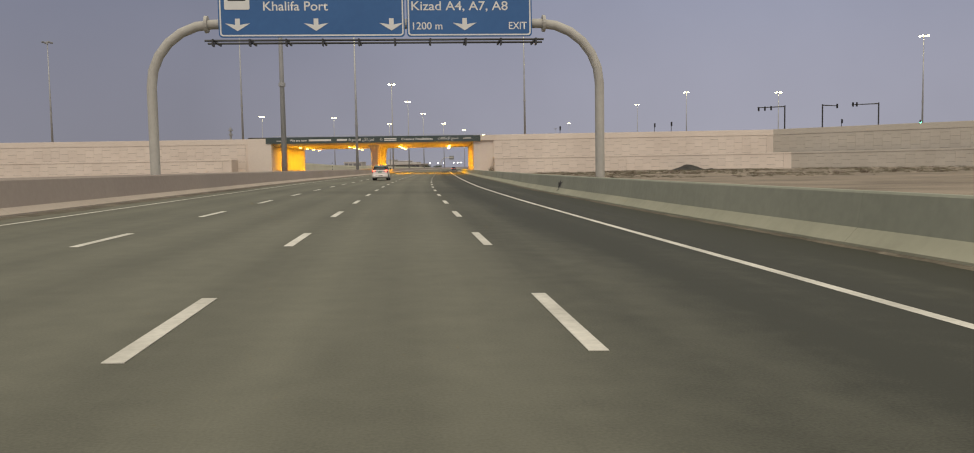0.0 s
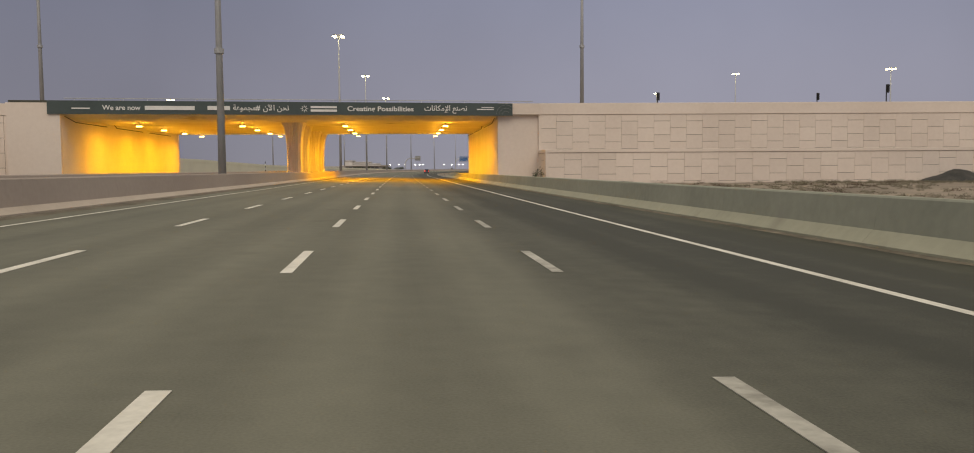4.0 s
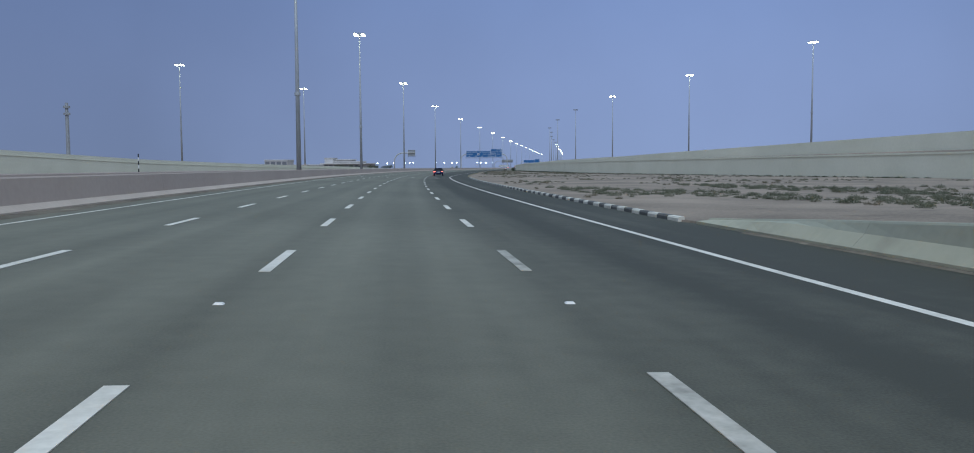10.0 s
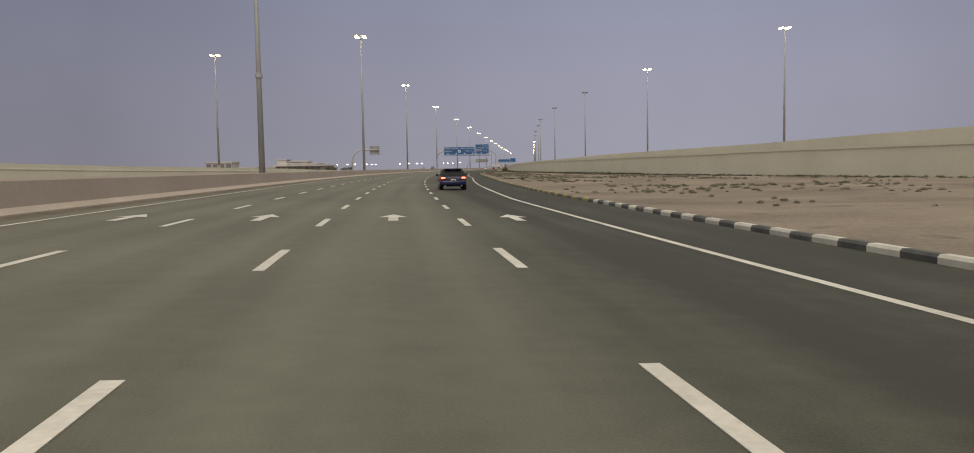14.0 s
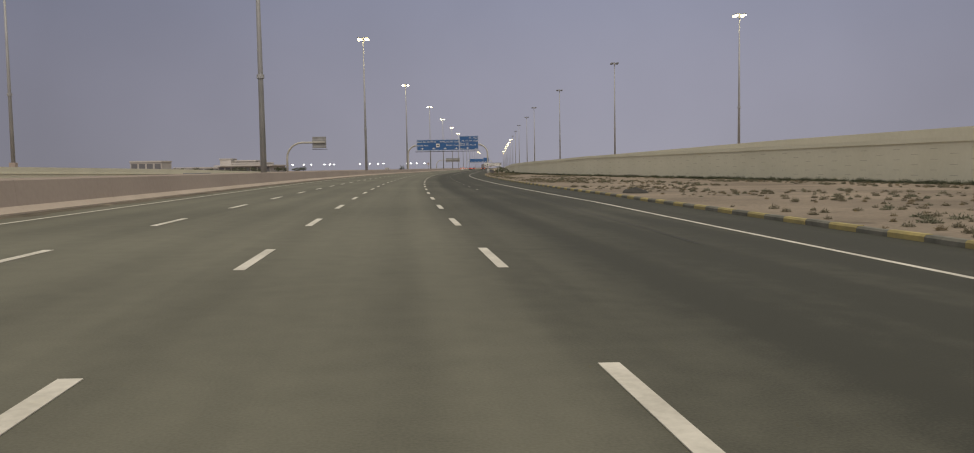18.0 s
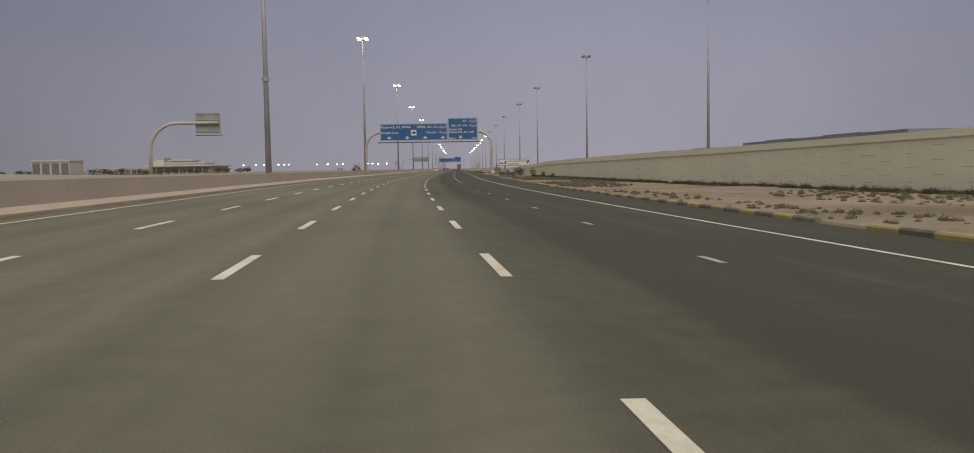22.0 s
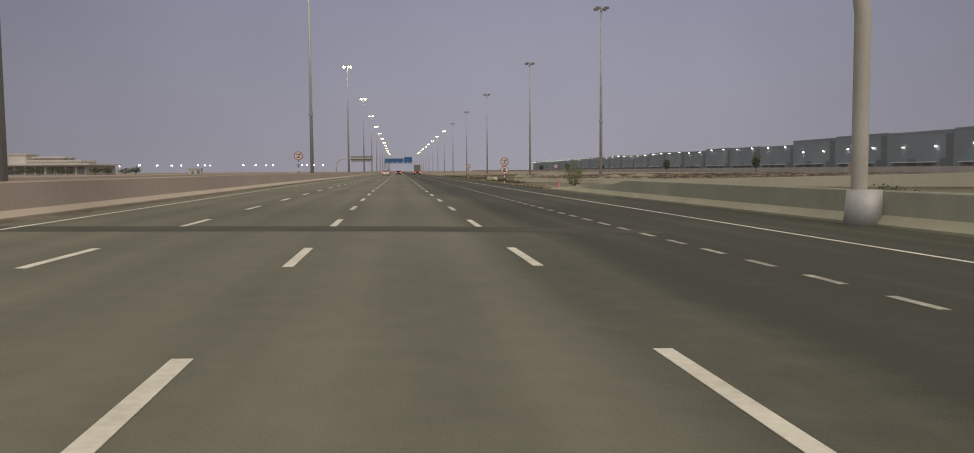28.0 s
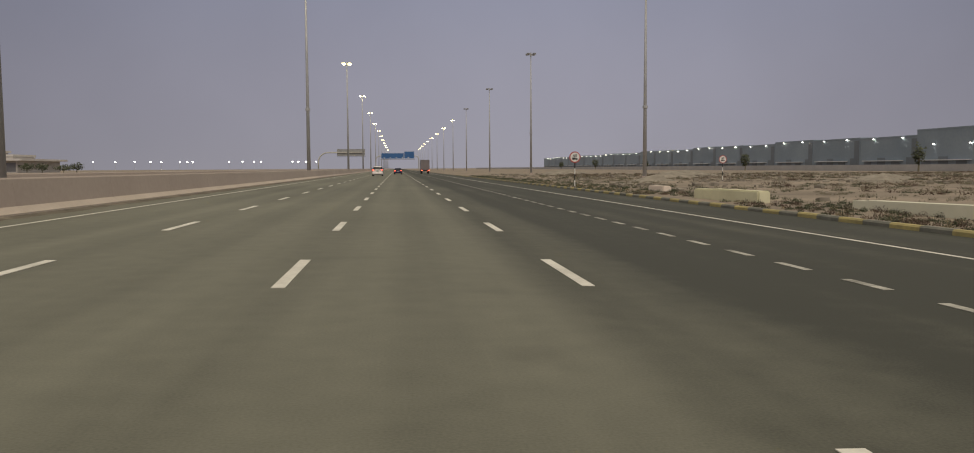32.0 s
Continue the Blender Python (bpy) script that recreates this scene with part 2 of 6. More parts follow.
FLUTED = surface("fluted_concrete", (0.64, 0.58, 0.50), (0.74, 0.68, 0.60), 0.85, 4, 0.3, 0.12)
STEEL = surface("galvanised_steel", (0.30, 0.30, 0.30), (0.42, 0.42, 0.41), 0.55, 8, 0.6, 0.05, metal=0.35)
MAST = surface("mast_steel", (0.36, 0.365, 0.37), (0.48, 0.48, 0.48), 0.55, 6, 0.4, 0.05, metal=0.3)
RAIL = surface("weathered_rail", (0.13, 0.125, 0.12), (0.22, 0.21, 0.20), 0.6, 8, 0.6, 0.05, metal=0.3)
GANTRY = surface("gantry_paint", (0.42, 0.40, 0.36), (0.52, 0.50, 0.45), 0.6, 6, 0.5, 0.05)
DARK = surface("dark_metal", (0.03, 0.03, 0.032), (0.06, 0.06, 0.06), 0.5, 8, 0.5, 0.05)
BLUE = surface("sign_blue", (0.032, 0.115, 0.30), (0.042, 0.14, 0.35), 0.45, 3, 0.3, 0.0)
WHITE = surface("sign_white", (0.70, 0.69, 0.66), (0.80, 0.79, 0.76), 0.5, 3, 0.5, 0.0)
GREEN_BANNER = surface("banner_green", (0.052, 0.072, 0.070), (0.068, 0.090, 0.087), 0.6, 3, 0.3, 0.0)
BLACK = surface("black_paint", (0.015, 0.015, 0.016), (0.03, 0.03, 0.03), 0.6, 8, 0.5, 0.0)
FADED_RED = surface("faded_red_plastic", (0.42, 0.17, 0.15), (0.52, 0.24, 0.21), 0.6, 3, 0.5, 0.0)
RED = surface("sign_red", (0.35, 0.05, 0.04), (0.45, 0.07, 0.055), 0.5, 3, 0.5, 0.0)
KERB_WHITE = surface("kerb_white", (0.50, 0.48, 0.42), (0.68, 0.66, 0.58), 0.8, 8, 1.5, 0.2, vary=0.08)
KERB_BLACK = surface("kerb_black", (0.07, 0.072, 0.07), (0.15, 0.15, 0.14), 0.8, 8, 1.5, 0.2, vary=0.1)
KERB_GREY = surface("kerb_grey", (0.12, 0.12, 0.10), (0.22, 0.215, 0.18), 0.85, 8, 1.5, 0.2, vary=0.12)
KERB_YELLOW = surface("kerb_yellow", (0.30, 0.255, 0.12), (0.46, 0.375, 0.15), 0.8, 8, 1.5, 0.2, vary=0.1)
GRIT = surface("grit", (0.075, 0.065, 0.047), (0.20, 0.172, 0.128), 0.95, 9, 0.5, 0.4, spots=1.3, spot_col=(0.27, 0.235, 0.18))
SAGE = surface("sage", (0.105, 0.115, 0.075), (0.19, 0.19, 0.13), 0.9, 9, 0.6, 0.0)
SCRUB = surface("scrub", (0.135, 0.125, 0.085), (0.24, 0.215, 0.15), 0.9, 9, 1.0, 0.0)
LEAF = surface("leaf", (0.045, 0.055, 0.03), (0.09, 0.10, 0.055), 0.8, 9, 1.0, 0.0)
ROCK = surface("spoil", (0.025, 0.025, 0.025), (0.06, 0.056, 0.05), 0.95, 3, 0.8, 0.5)
# greyer copy of WALL; the angled section's duller light is in the colour
WALL_GREY = surface("wall_shaded_grey", (0.50, 0.455, 0.39), (0.59, 0.54, 0.47), 0.85, 3, 0.15, 0.12, vary=0.03)
RUBBLE = surface("rubble", (0.17, 0.15, 0.12), (0.32, 0.285, 0.235), 0.95, 3, 0.8, 0.4)
# cladding tone shifted bluer and lighter, with the haze mixed into it
FACADE = surface("shed_cladding", (0.20, 0.25, 0.30), (0.26, 0.31, 0.36), 0.6, 1, 0.05, 0.0, vary=0.05)
FACADE_DARK = surface("shed_recess", (0.13, 0.155, 0.18), (0.17, 0.19, 0.215), 0.5, 1, 0.1, 0.0)
# pale base colour that also gives the far halls their haze
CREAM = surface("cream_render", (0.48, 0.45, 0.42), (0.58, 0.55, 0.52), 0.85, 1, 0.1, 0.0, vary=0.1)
LAMP_ON = glow("mast_lamp_light", (1.0, 0.86, 0.46), 12.0)
LAMP_OFF = surface("mast_lamp_glass", (0.25, 0.25, 0.25), (0.32, 0.32, 0.32), 0.3, 8, 1, 0.0)
AMBER = glow("sodium_light", (1.0, 0.52, 0.10), 16.0)
JOINT_PALE = surface("pale_joint", (0.30, 0.28, 0.215), (0.40, 0.375, 0.30), 0.95, 6, 0.5, 0.0)
# mid grey in place of dark panes; distance haze is put into the colour
GLAZING = surface("hazed_glazing", (0.15, 0.15, 0.16), (0.21, 0.21, 0.22), 0.4, 1, 0.1, 0.0)
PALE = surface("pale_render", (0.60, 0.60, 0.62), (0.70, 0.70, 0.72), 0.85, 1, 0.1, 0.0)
GREY_RENDER = surface("grey_render", (0.36, 0.345, 0.345), (0.46, 0.445, 0.44), 0.85, 1.5, 0.15, 0.05)
RUST_LEAF = surface("rust_leaf", (0.07, 0.05, 0.038), (0.145, 0.098, 0.07), 0.9, 9, 1.0, 0.0)
DRY_LEAF = surface("dry_leaf", (0.10, 0.115, 0.055), (0.18, 0.185, 0.10), 0.9, 9, 1.0, 0.0)
ASPHALT_DARK = surface("dark_asphalt_tone", (0.042, 0.043, 0.034), (0.075, 0.075, 0.056), 0.85, 12, 0.6, 0.2)
FLOOD = glow("flood_light", (1.0, 0.96, 0.85), 14.0)
TAIL = glow("tail_light", (1.0, 0.10, 0.05), 6.0)
SIGNAL = glow("green_signal", (0.05, 1.0, 0.45), 12.0)

# ---- the road's own frame: s metres along the lane line left of the camera's lane, u metres to its right ----
BEND = [0.73, 1.25, 2.05, 2.70, 3.08, 3.19, 3.37, 3.51, 3.62, 4.10, 4.89, 5.73, 6.55, 7.44,
        8.35, 9.26, 10.16, 11.05, 11.88, 12.71, 13.61, 14.53, 15.13, 15.40, 15.47, 15.46, 15.46]
RS = np.arange(-400.0, 4600.0, 2.0)
_ker = np.exp(-0.5 * (np.arange(-16, 17) * 2.0 / 12.0) ** 2)
RP = np.convolve(np.pad(np.radians(np.interp(RS, np.arange(len(BEND)) * 32.0, BEND)), 16, mode="edge"), _ker / _ker.sum(), "valid")
_mid = (RP[1:] + RP[:-1]) / 2
RX = np.r_[0, np.cumsum(np.sin(_mid) * 2.0)]
RY = np.r_[0, np.cumsum(np.cos(_mid) * 2.0)]
RX, RY = RX - RX[200] - 1.99, RY - RY[200]


def heading(s):
    return float(np.interp(s, RS, RP))


# fall of the lanes towards the right; it eases where the road runs straight
FALL = [(-400, 0.024), (70, 0.023), (160, 0.016), (228, 0.0125), (280, 0.018), (343, 0.024), (560, 0.024), (650, 0.0195), (728, 0.0135), (780, 0.0175), (830, 0.015), (4600, 0.016)]


def road_z(u, s=0.0):
    fall = 0.024 if u > 1.75 else float(np.interp(s, [q[0] for q in FALL], [q[1] for q in FALL]))
    return -fall * (u - 1.75)


def rp(s, u, z=0.0):
    p = heading(s)
    return Vector((float(np.interp(s, RS, RX)) + u * math.cos(p), float(np.interp(s, RS, RY)) - u * math.sin(p), z))


def at(s, u, z=0.0, turn=0.0):
    """A pose whose y runs along the road and x to its right."""
    return Matrix.Translation(rp(s, u, z)) @ Matrix.Rotation(-heading(s) + radians(turn), 4, "Z")


def lerp(table, s):
    return float(np.interp(s, [r[0] for r in table], [r[1] for r in table]))


# ---- mesh helpers ----


def part(name, bm, material, parent=None, label="", smooth=False):
    me = bpy.data.meshes.new(name)
    bmesh.ops.recalc_face_normals(bm, faces=bm.faces[:])
    bm.to_mesh(me)
    bm.free()
    if smooth:
        for f in me.polygons:
            f.use_smooth = True
    for m in material if isinstance(material, (list, tuple)) else [material]:
        me.materials.append(m)
    ob = new(name, me)
    ob.parent = parent
    if label:
        tagged(ob, label)
    return ob


def shared(name, me, parent, m):
    ob = new(name, me)
    ob.parent = parent
    ob.matrix_basis = m
    return ob


def thing(name, label, category, group="", m=None, kind=""):
    ob = new(name)
    ob.empty_display_size = 0.3
    tagged(ob, label, category, group, kind)
    if m is not None:
        ob.matrix_basis = m
    return ob


def box(bm, x0, x1, y0, y1, z0, z1, m=None):
    vs = [bm.verts.new(m @ Vector(c) if m else c) for c in
          ((x0, y0, z0), (x1, y0, z0), (x1, y1, z0), (x0, y1, z0), (x0, y0, z1), (x1, y0, z1), (x1, y1, z1), (x0, y1, z1))]
    for f in ((0, 3, 2, 1), (4, 5, 6, 7), (0, 1, 5, 4), (1, 2, 6, 5), (2, 3, 7, 6), (3, 0, 4, 7)):
        bm.faces.new([vs[i] for i in f])
    return vs


def soft_box(bm, x0, x1, y0, y1, z0, z1, r=0.02, m=None):
    tmp = bmesh.new()
    box(tmp, x0, x1, y0, y1, z0, z1)
    bmesh.ops.bevel(tmp, geom=tmp.edges[:], offset=r, segments=2, affect="EDGES")
    idx = {v: bm.verts.new(m @ v.co if m else v.co) for v in tmp.verts}
    for f in tmp.faces:
        bm.faces.new([idx[v] for v in f.verts])
    tmp.free()


def tube(bm, pts, radii, n=12, cap=True):
    pts = [Vector(p) for p in pts]
    if not isinstance(radii, (list, tuple)):
        radii = [radii] * len(pts)
    rings, side = [], None
    for i, p in enumerate(pts):
        d = (pts[min(i + 1, len(pts) - 1)] - pts[max(i - 1, 0)]).normalized()
        if side is None:
            side = d.orthogonal().normalized()
        side = (side - d * side.dot(d)).normalized()
        up = d.cross(side)
        rings.append([bm.verts.new(p + radii[i] * (math.cos(a) * side + math.sin(a) * up)) for a in (2 * math.pi * k / n for k in range(n))])
    for a, b in zip(rings, rings[1:]):
        for k in range(n):
            bm.faces.new((a[k], a[(k + 1) % n], b[(k + 1) % n], b[k]))
    if cap:
        bm.faces.new(rings[0][::-1])
        bm.faces.new(rings[-1])


def plate(bm, outline, y0, y1):
    """A slab from an outline in x and z, between two depths."""
    a, b = [bm.verts.new((x, y0, z)) for x, z in outline], [bm.verts.new((x, y1, z)) for x, z in outline]
    bm.faces.new(a), bm.faces.new(b[::-1])
    for i in range(len(a)):
        j = (i + 1) % len(a)
        bm.faces.new((a[i], b[i], b[j], a[j]))


def round_rect(x0, x1, z0, z1, r, n=4):
    out = []
    for cx, cz, a0 in ((x1 - r, z1 - r, 0), (x0 + r, z1 - r, 90), (x0 + r, z0 + r, 180), (x1 - r, z0 + r, 270)):
        out += [(cx + r * math.cos(radians(a0 + 90 * k / n)), cz + r * math.sin(radians(a0 + 90 * k / n))) for k in range(n + 1)]
    return out


def circle(cx, cz, r, n=32):
    return [(cx + r * math.cos(2 * math.pi * k / n), cz + r * math.sin(2 * math.pi * k / n)) for k in range(n)]


def ribbon(bm, section, s0, s1, step, closed=False, uv=False):
    """Sweeps a cross-section, a function of s that returns points (u, z), along the road."""
    layer = bm.loops.layers.uv.new("road") if uv else None
    rows, stations = [], np.linspace(s0, s1, max(2, int(round((s1 - s0) / step)) + 1))
    for s in stations:
        rows.append([(bm.verts.new(rp(s, u, z)), u, s) for u, z in section(float(s))])
    n = len(rows[0])
    for a, b in zip(rows, rows[1:]):
        for k in range(n if closed else n - 1):
            q = (a[k], a[(k + 1) % n], b[(k + 1) % n], b[k])
            f = bm.faces.new([w[0] for w in q])
            if uv:
                for lp, w in zip(f.loops, q):
                    lp[layer].uv = (w[1], w[2])
    if closed:
        bm.faces.new([w[0] for w in rows[0]])
        bm.faces.new([w[0] for w in rows[-1]][::-1])


def letters(body, size, align="LEFT", bold=0.0):
    cu = bpy.data.curves.new("lettering", "FONT")
    cu.body, cu.size, cu.align_x, cu.offset = body, size, align, bold
    ob = bpy.data.objects.new("lettering", cu)
    scene.collection.objects.link(ob)
    me = bpy.data.meshes.new_from_object(ob.evaluated_get(bpy.context.evaluated_depsgraph_get()))
    bpy.data.objects.remove(ob)
    return me


def lettering(body, size, x, y, z, material, parent, align="LEFT", width=0.0, bold=0.01):
    """A line of writing that stands upright in x and z, facing -y."""
    me = letters(body, size, align, bold)
    xs = [v.co.x for v in me.vertices]
    k = width / (max(xs) - min(xs)) if width else 1.0
    me.transform(Matrix.Rotation(radians(90), 4, "X") @ Matrix.Diagonal((k, 1, 1, 1)))
    me.materials.clear()
    me.materials.append(material)
    ob = new("lettering", me)
    ob.parent = parent
    ob.matrix_basis = Matrix.Translation((x, y, z))
    return ob


# Arabic letters: isolated, final, initial and medial forms
FORMS = {"ا": (0xFE8D, 0xFE8E, 0, 0), "آ": (0xFE81, 0xFE82, 0, 0), "إ": (0xFE87, 0xFE88, 0, 0), "ب": (0xFE8F, 0xFE90, 0xFE91, 0xFE92),
         "ة": (0xFE93, 0xFE94, 0, 0), "ت": (0xFE95, 0xFE96, 0xFE97, 0xFE98), "ج": (0xFE9D, 0xFE9E, 0xFE9F, 0xFEA0), "ح": (0xFEA1, 0xFEA2, 0xFEA3, 0xFEA4),
         "خ": (0xFEA5, 0xFEA6, 0xFEA7, 0xFEA8), "د": (0xFEA9, 0xFEAA, 0, 0), "ر": (0xFEAD, 0xFEAE, 0, 0), "ز": (0xFEAF, 0xFEB0, 0, 0),
         "س": (0xFEB1, 0xFEB2, 0xFEB3, 0xFEB4), "ش": (0xFEB5, 0xFEB6, 0xFEB7, 0xFEB8), "ص": (0xFEB9, 0xFEBA, 0xFEBB, 0xFEBC), "ع": (0xFEC9, 0xFECA, 0xFECB, 0xFECC),
         "ف": (0xFED1, 0xFED2, 0xFED3, 0xFED4), "ك": (0xFED9, 0xFEDA, 0xFEDB, 0xFEDC), "ل": (0xFEDD, 0xFEDE, 0xFEDF, 0xFEE0), "م": (0xFEE1, 0xFEE2, 0xFEE3, 0xFEE4),
         "ن": (0xFEE5, 0xFEE6, 0xFEE7, 0xFEE8), "و": (0xFEED, 0xFEEE, 0, 0), "ي": (0xFEF1, 0xFEF2, 0xFEF3, 0xFEF4), "ء": (0xFE80, 0, 0, 0)}


def arabic(text):
    """Joins the letters and turns them into the order in which they are drawn."""
    text = text.replace("لإ", "\uFEF9").replace("لآ", "\uFEF5")
    out = []
    for i, c in enumerate(text):
        if c not in FORMS:
            out.append(c)
            continue
        before, after = text[i - 1] if i else " ", text[i + 1] if i + 1 < len(text) else " "
        joins_back = before in FORMS and FORMS[before][2] and FORMS[c][1]
        joins_on = FORMS[c][2] and (after in FORMS and FORMS[after][1] or after in "\uFEF9\uFEF5")
        out.append(chr(FORMS[c][3 if joins_back and joins_on else 1 if joins_back else 2 if joins_on else 0]))
    return "".join(reversed(out))


# ---- ground, roads and markings ----
KERB_U = [(-400, 11.2), (274, 11.2), (280, 9.9), (350, 9.8), (400, 10.2), (430, 11.2), (470, 12.6), (500, 13.4), (600, 13.5), (690, 14.6),
          (716, 15.7), (774, 15.5), (782, 14.9), (4600, 14.9)]
EDGE_U = [(-400, 7.1), (12, 7.04), (38, 6.92), (62, 6.94), (95, 7.2), (160, 7.48), (250, 7.44), (266, 7.28), (290, 7.22), (338, 7.12), (362, 7.08), (395, 7.15), (430, 8.3), (490, 10.6), (620, 10.53), (719, 11.22), (735, 11.3), (4600, 11.3)]


def sink(s, k):
    """How far the sand dips between the kerb and the low end of the ramp wall."""
    along = min(1.0, max(0.0, (s - 716) / 14), max(0.0, (836 - s) / 22))
    return 0.27 * along * float(np.interp(k, (0.7, 1.6, 6.3, 8.0), (0, 1, 1, 0)))


def field_z(s, k):
    """Height of the sand k metres beyond the kerb."""
    edge = road_z(lerp(KERB_U, s))
    base = min(edge + 0.02, -0.19) if k < 1 else -0.24
    if k < 0.5:
        return edge + 0.06
    lift = 0.10 * min(1.0, k / 6.0)
    p = rp(s, k)
    return base - sink(s, k) + lift * (noise.noise((p.x * 0.11, p.y * 0.11, 3.0)) + 0.6 * noise.noise((p.x * 0.4, p.y * 0.4, 9.0)))


GROUND_L = ((-4000, 0.0), (-900, 0.0), (-200, 0.0), (-90, 0.0), (-60, 0.0), (-40, 0.05), (-13.6, 0.15), (-9.9, 0.15), (-9.8, -0.7))
GROUND_R = (0.12, 0.6, 1.5, 3, 5, 8, 12, 16, 20, 25, 31, 38, 47, 58, 72, 95, 160, 400, 1400)


def ground_section(s):
    k = lerp(KERB_U, s)
    return list(GROUND_L) + [(k + 0.10, -0.75)] + [(k + d, field_z(s, d)) for d in GROUND_R]


gb = bmesh.new()
ribbon(gb, ground_section, -380, -60, 40)
ribbon(gb, ground_section, -60, 1000, 4)
ribbon(gb, ground_section, 1000, 4560, 80)
bmesh.ops.remove_doubles(gb, verts=gb.verts[:], dist=0.001)
ground = tagged(part("ground", gb, SAND, smooth=True), "pale desert sand with scattered dry scrub", "ground", kind="structure")

rb = bmesh.new()
ribbon(rb, lambda s: [(u, road_z(u, s)) for u in (-9.6, -7.3, 0.0, 1.75, 7.3, lerp(KERB_U, s) + 0.05)], -380, 3000, 6, uv=True)
road = tagged(part("road", rb, ASPHALT), "grey asphalt motorway with worn wheel paths", "road", kind="structure")
ob_ = bmesh.new()
ribbon(ob_, lambda s: [(u, 0.24) for u in (-37.0, -24.0, -13.4)], -380, 3000, 12, uv=True)
road_2 = tagged(part("road_opposite", ob_, ASPHALT), "opposite asphalt carriageway behind the median barrier", "road", kind="structure")


def line_strip(name, u_of, s0, s1, w, mat_, lift=0.006):
    b = bmesh.new()
    ribbon(b, lambda s: [(u_of(s) - w / 2, road_z(u_of(s), s) + lift), (u_of(s) + w / 2, road_z(u_of(s), s) + lift)], s0, s1, 4)
    return part(name, b, mat_, road)


# the painted lines wander a little against the road's own axis
SHIFT = [(0, -0.10), (90, -0.12), (160, 0.02), (215, 0.0), (243, -0.05), (280, 0.0), (343, -0.10), (514, -0.16), (620, -0.27), (670, -0.15), (720, -0.04), (765, -0.08), (800, 0.0), (825, 0.08)]
SHIFT_R = [(10, -0.22), (33, -0.17), (45, -0.17), (60, -0.2), (95, -0.1), (160, 0.02), (215, 0.0), (243, -0.05), (290, -0.12), (343, -0.12)] + SHIFT[7:]
line_strip("edge_line", lambda s: -7.33 + lerp(SHIFT, s), -300, 2600, 0.16, PAINT)
line_strip("edge_line", lambda s: lerp(EDGE_U, s), -300, 420, 0.16, PAINT)
line_strip("edge_line", lambda s: lerp(EDGE_U, s), 420, 2600, 0.13, PAINT)
line_strip("tar_seam", lambda s: 8.5 + 0.035 * (s - 490) + 0.05 * math.sin(s * 0.4), 470, 560, 0.035, BLACK, 0.005)
line_strip("tar_seam", lambda s: 14.1 + 0.06 * math.sin(s * 0.5), 700, 760, 0.04, BLACK, 0.005)
line_strip("tar_seam", lambda s: 8.3 + 0.08 * math.sin(s * 0.7), 22, 62, 0.025, BLACK, 0.005)
# dark band across the lanes, just short of the gantry
band_b = bmesh.new()
ribbon(band_b, lambda s: [(u, road_z(u, s) + 0.004) for u in (-8.7, -3.0, 1.75, 8.2)], 725.5, 727.3, 0.9)
part("dark_asphalt_tone", band_b, ASPHALT_DARK, road)


def dash_mesh(length, w, mat_, name):
    b = bmesh.new()
    box(b, -w / 2, w / 2, 0, length, 0, 0.007)
    ob = part(name, b, mat_)
    me = ob.data
    bpy.data.objects.remove(ob)
    return me


DASH, DASH_WORN, DASH_SHORT = dash_mesh(3.0, 0.16, PAINT, "lane_dash"), dash_mesh(3.0, 0.16, WORN, "lane_dash"), dash_mesh(1.0, 0.15, WORN, "short_dash")


def dash_at(s, u):
    return at(s, u, road_z(u, s) + 0.002) @ Matrix.Rotation(math.atan(road_z(u - 0.5, s) - road_z(u + 0.5, s)), 4, "Y")


# ---- concrete barriers ----


def jersey(u, side, z, h=1.03, knee=0.34):
    """Cross-section with its traffic face at u; side 1 faces right, -1 left."""
    toe, knee = min(0.08, h - 0.08), min(knee, h - 0.06)
    pts = [(0, -0.25), (0, toe), (-0.26, knee), (-0.36, h - 0.04), (-0.39, h), (-0.57, h), (-0.60, h - 0.04), (-0.72, knee), (-0.80, -0.25)]
    return [(u + side * a, z + b) for a, b in pts]


def barrier(name, label, mat_, foot, u_of, side, s0, s1, far=0.0, seg=8.0, tops=None, knee=0.34):
    root = thing(name, label, "barrier", kind="structure")
    n = int((s1 - s0) / seg)
    for i in range(n):
        a, e = s0 + i * seg, s0 + (i + 1) * seg - 0.008
        b = bmesh.new()
        ribbon(b, lambda s: jersey(u_of(s), side, road_z(u_of(s), s), lerp(tops, s) if tops else 1.03, knee), a, e, 1 if tops else 4, closed=True)
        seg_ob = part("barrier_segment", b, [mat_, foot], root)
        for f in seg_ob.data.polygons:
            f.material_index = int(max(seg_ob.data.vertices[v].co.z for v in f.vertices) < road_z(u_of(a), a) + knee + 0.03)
    if far:
        b = bmesh.new()
        ribbon(b, lambda s: jersey(u_of(s), side, road_z(u_of(s), s), knee=knee), s0 + n * seg, far, 12, closed=True)
        part("barrier_segment", b, mat_, root)
    return root


VERGE_U = [(-41, 10.15), (12, 10.08), (25, 9.9), (50, 9.92), (64, 10.08), (75, 10.35), (100, 10.6), (160, 10.66), (240, 10.55), (266, 10.32), (279, 10.1)]
verge_u = lambda s: lerp(VERGE_U, s)
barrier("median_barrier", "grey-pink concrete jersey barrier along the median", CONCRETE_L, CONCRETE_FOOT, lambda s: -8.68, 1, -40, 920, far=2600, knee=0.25)
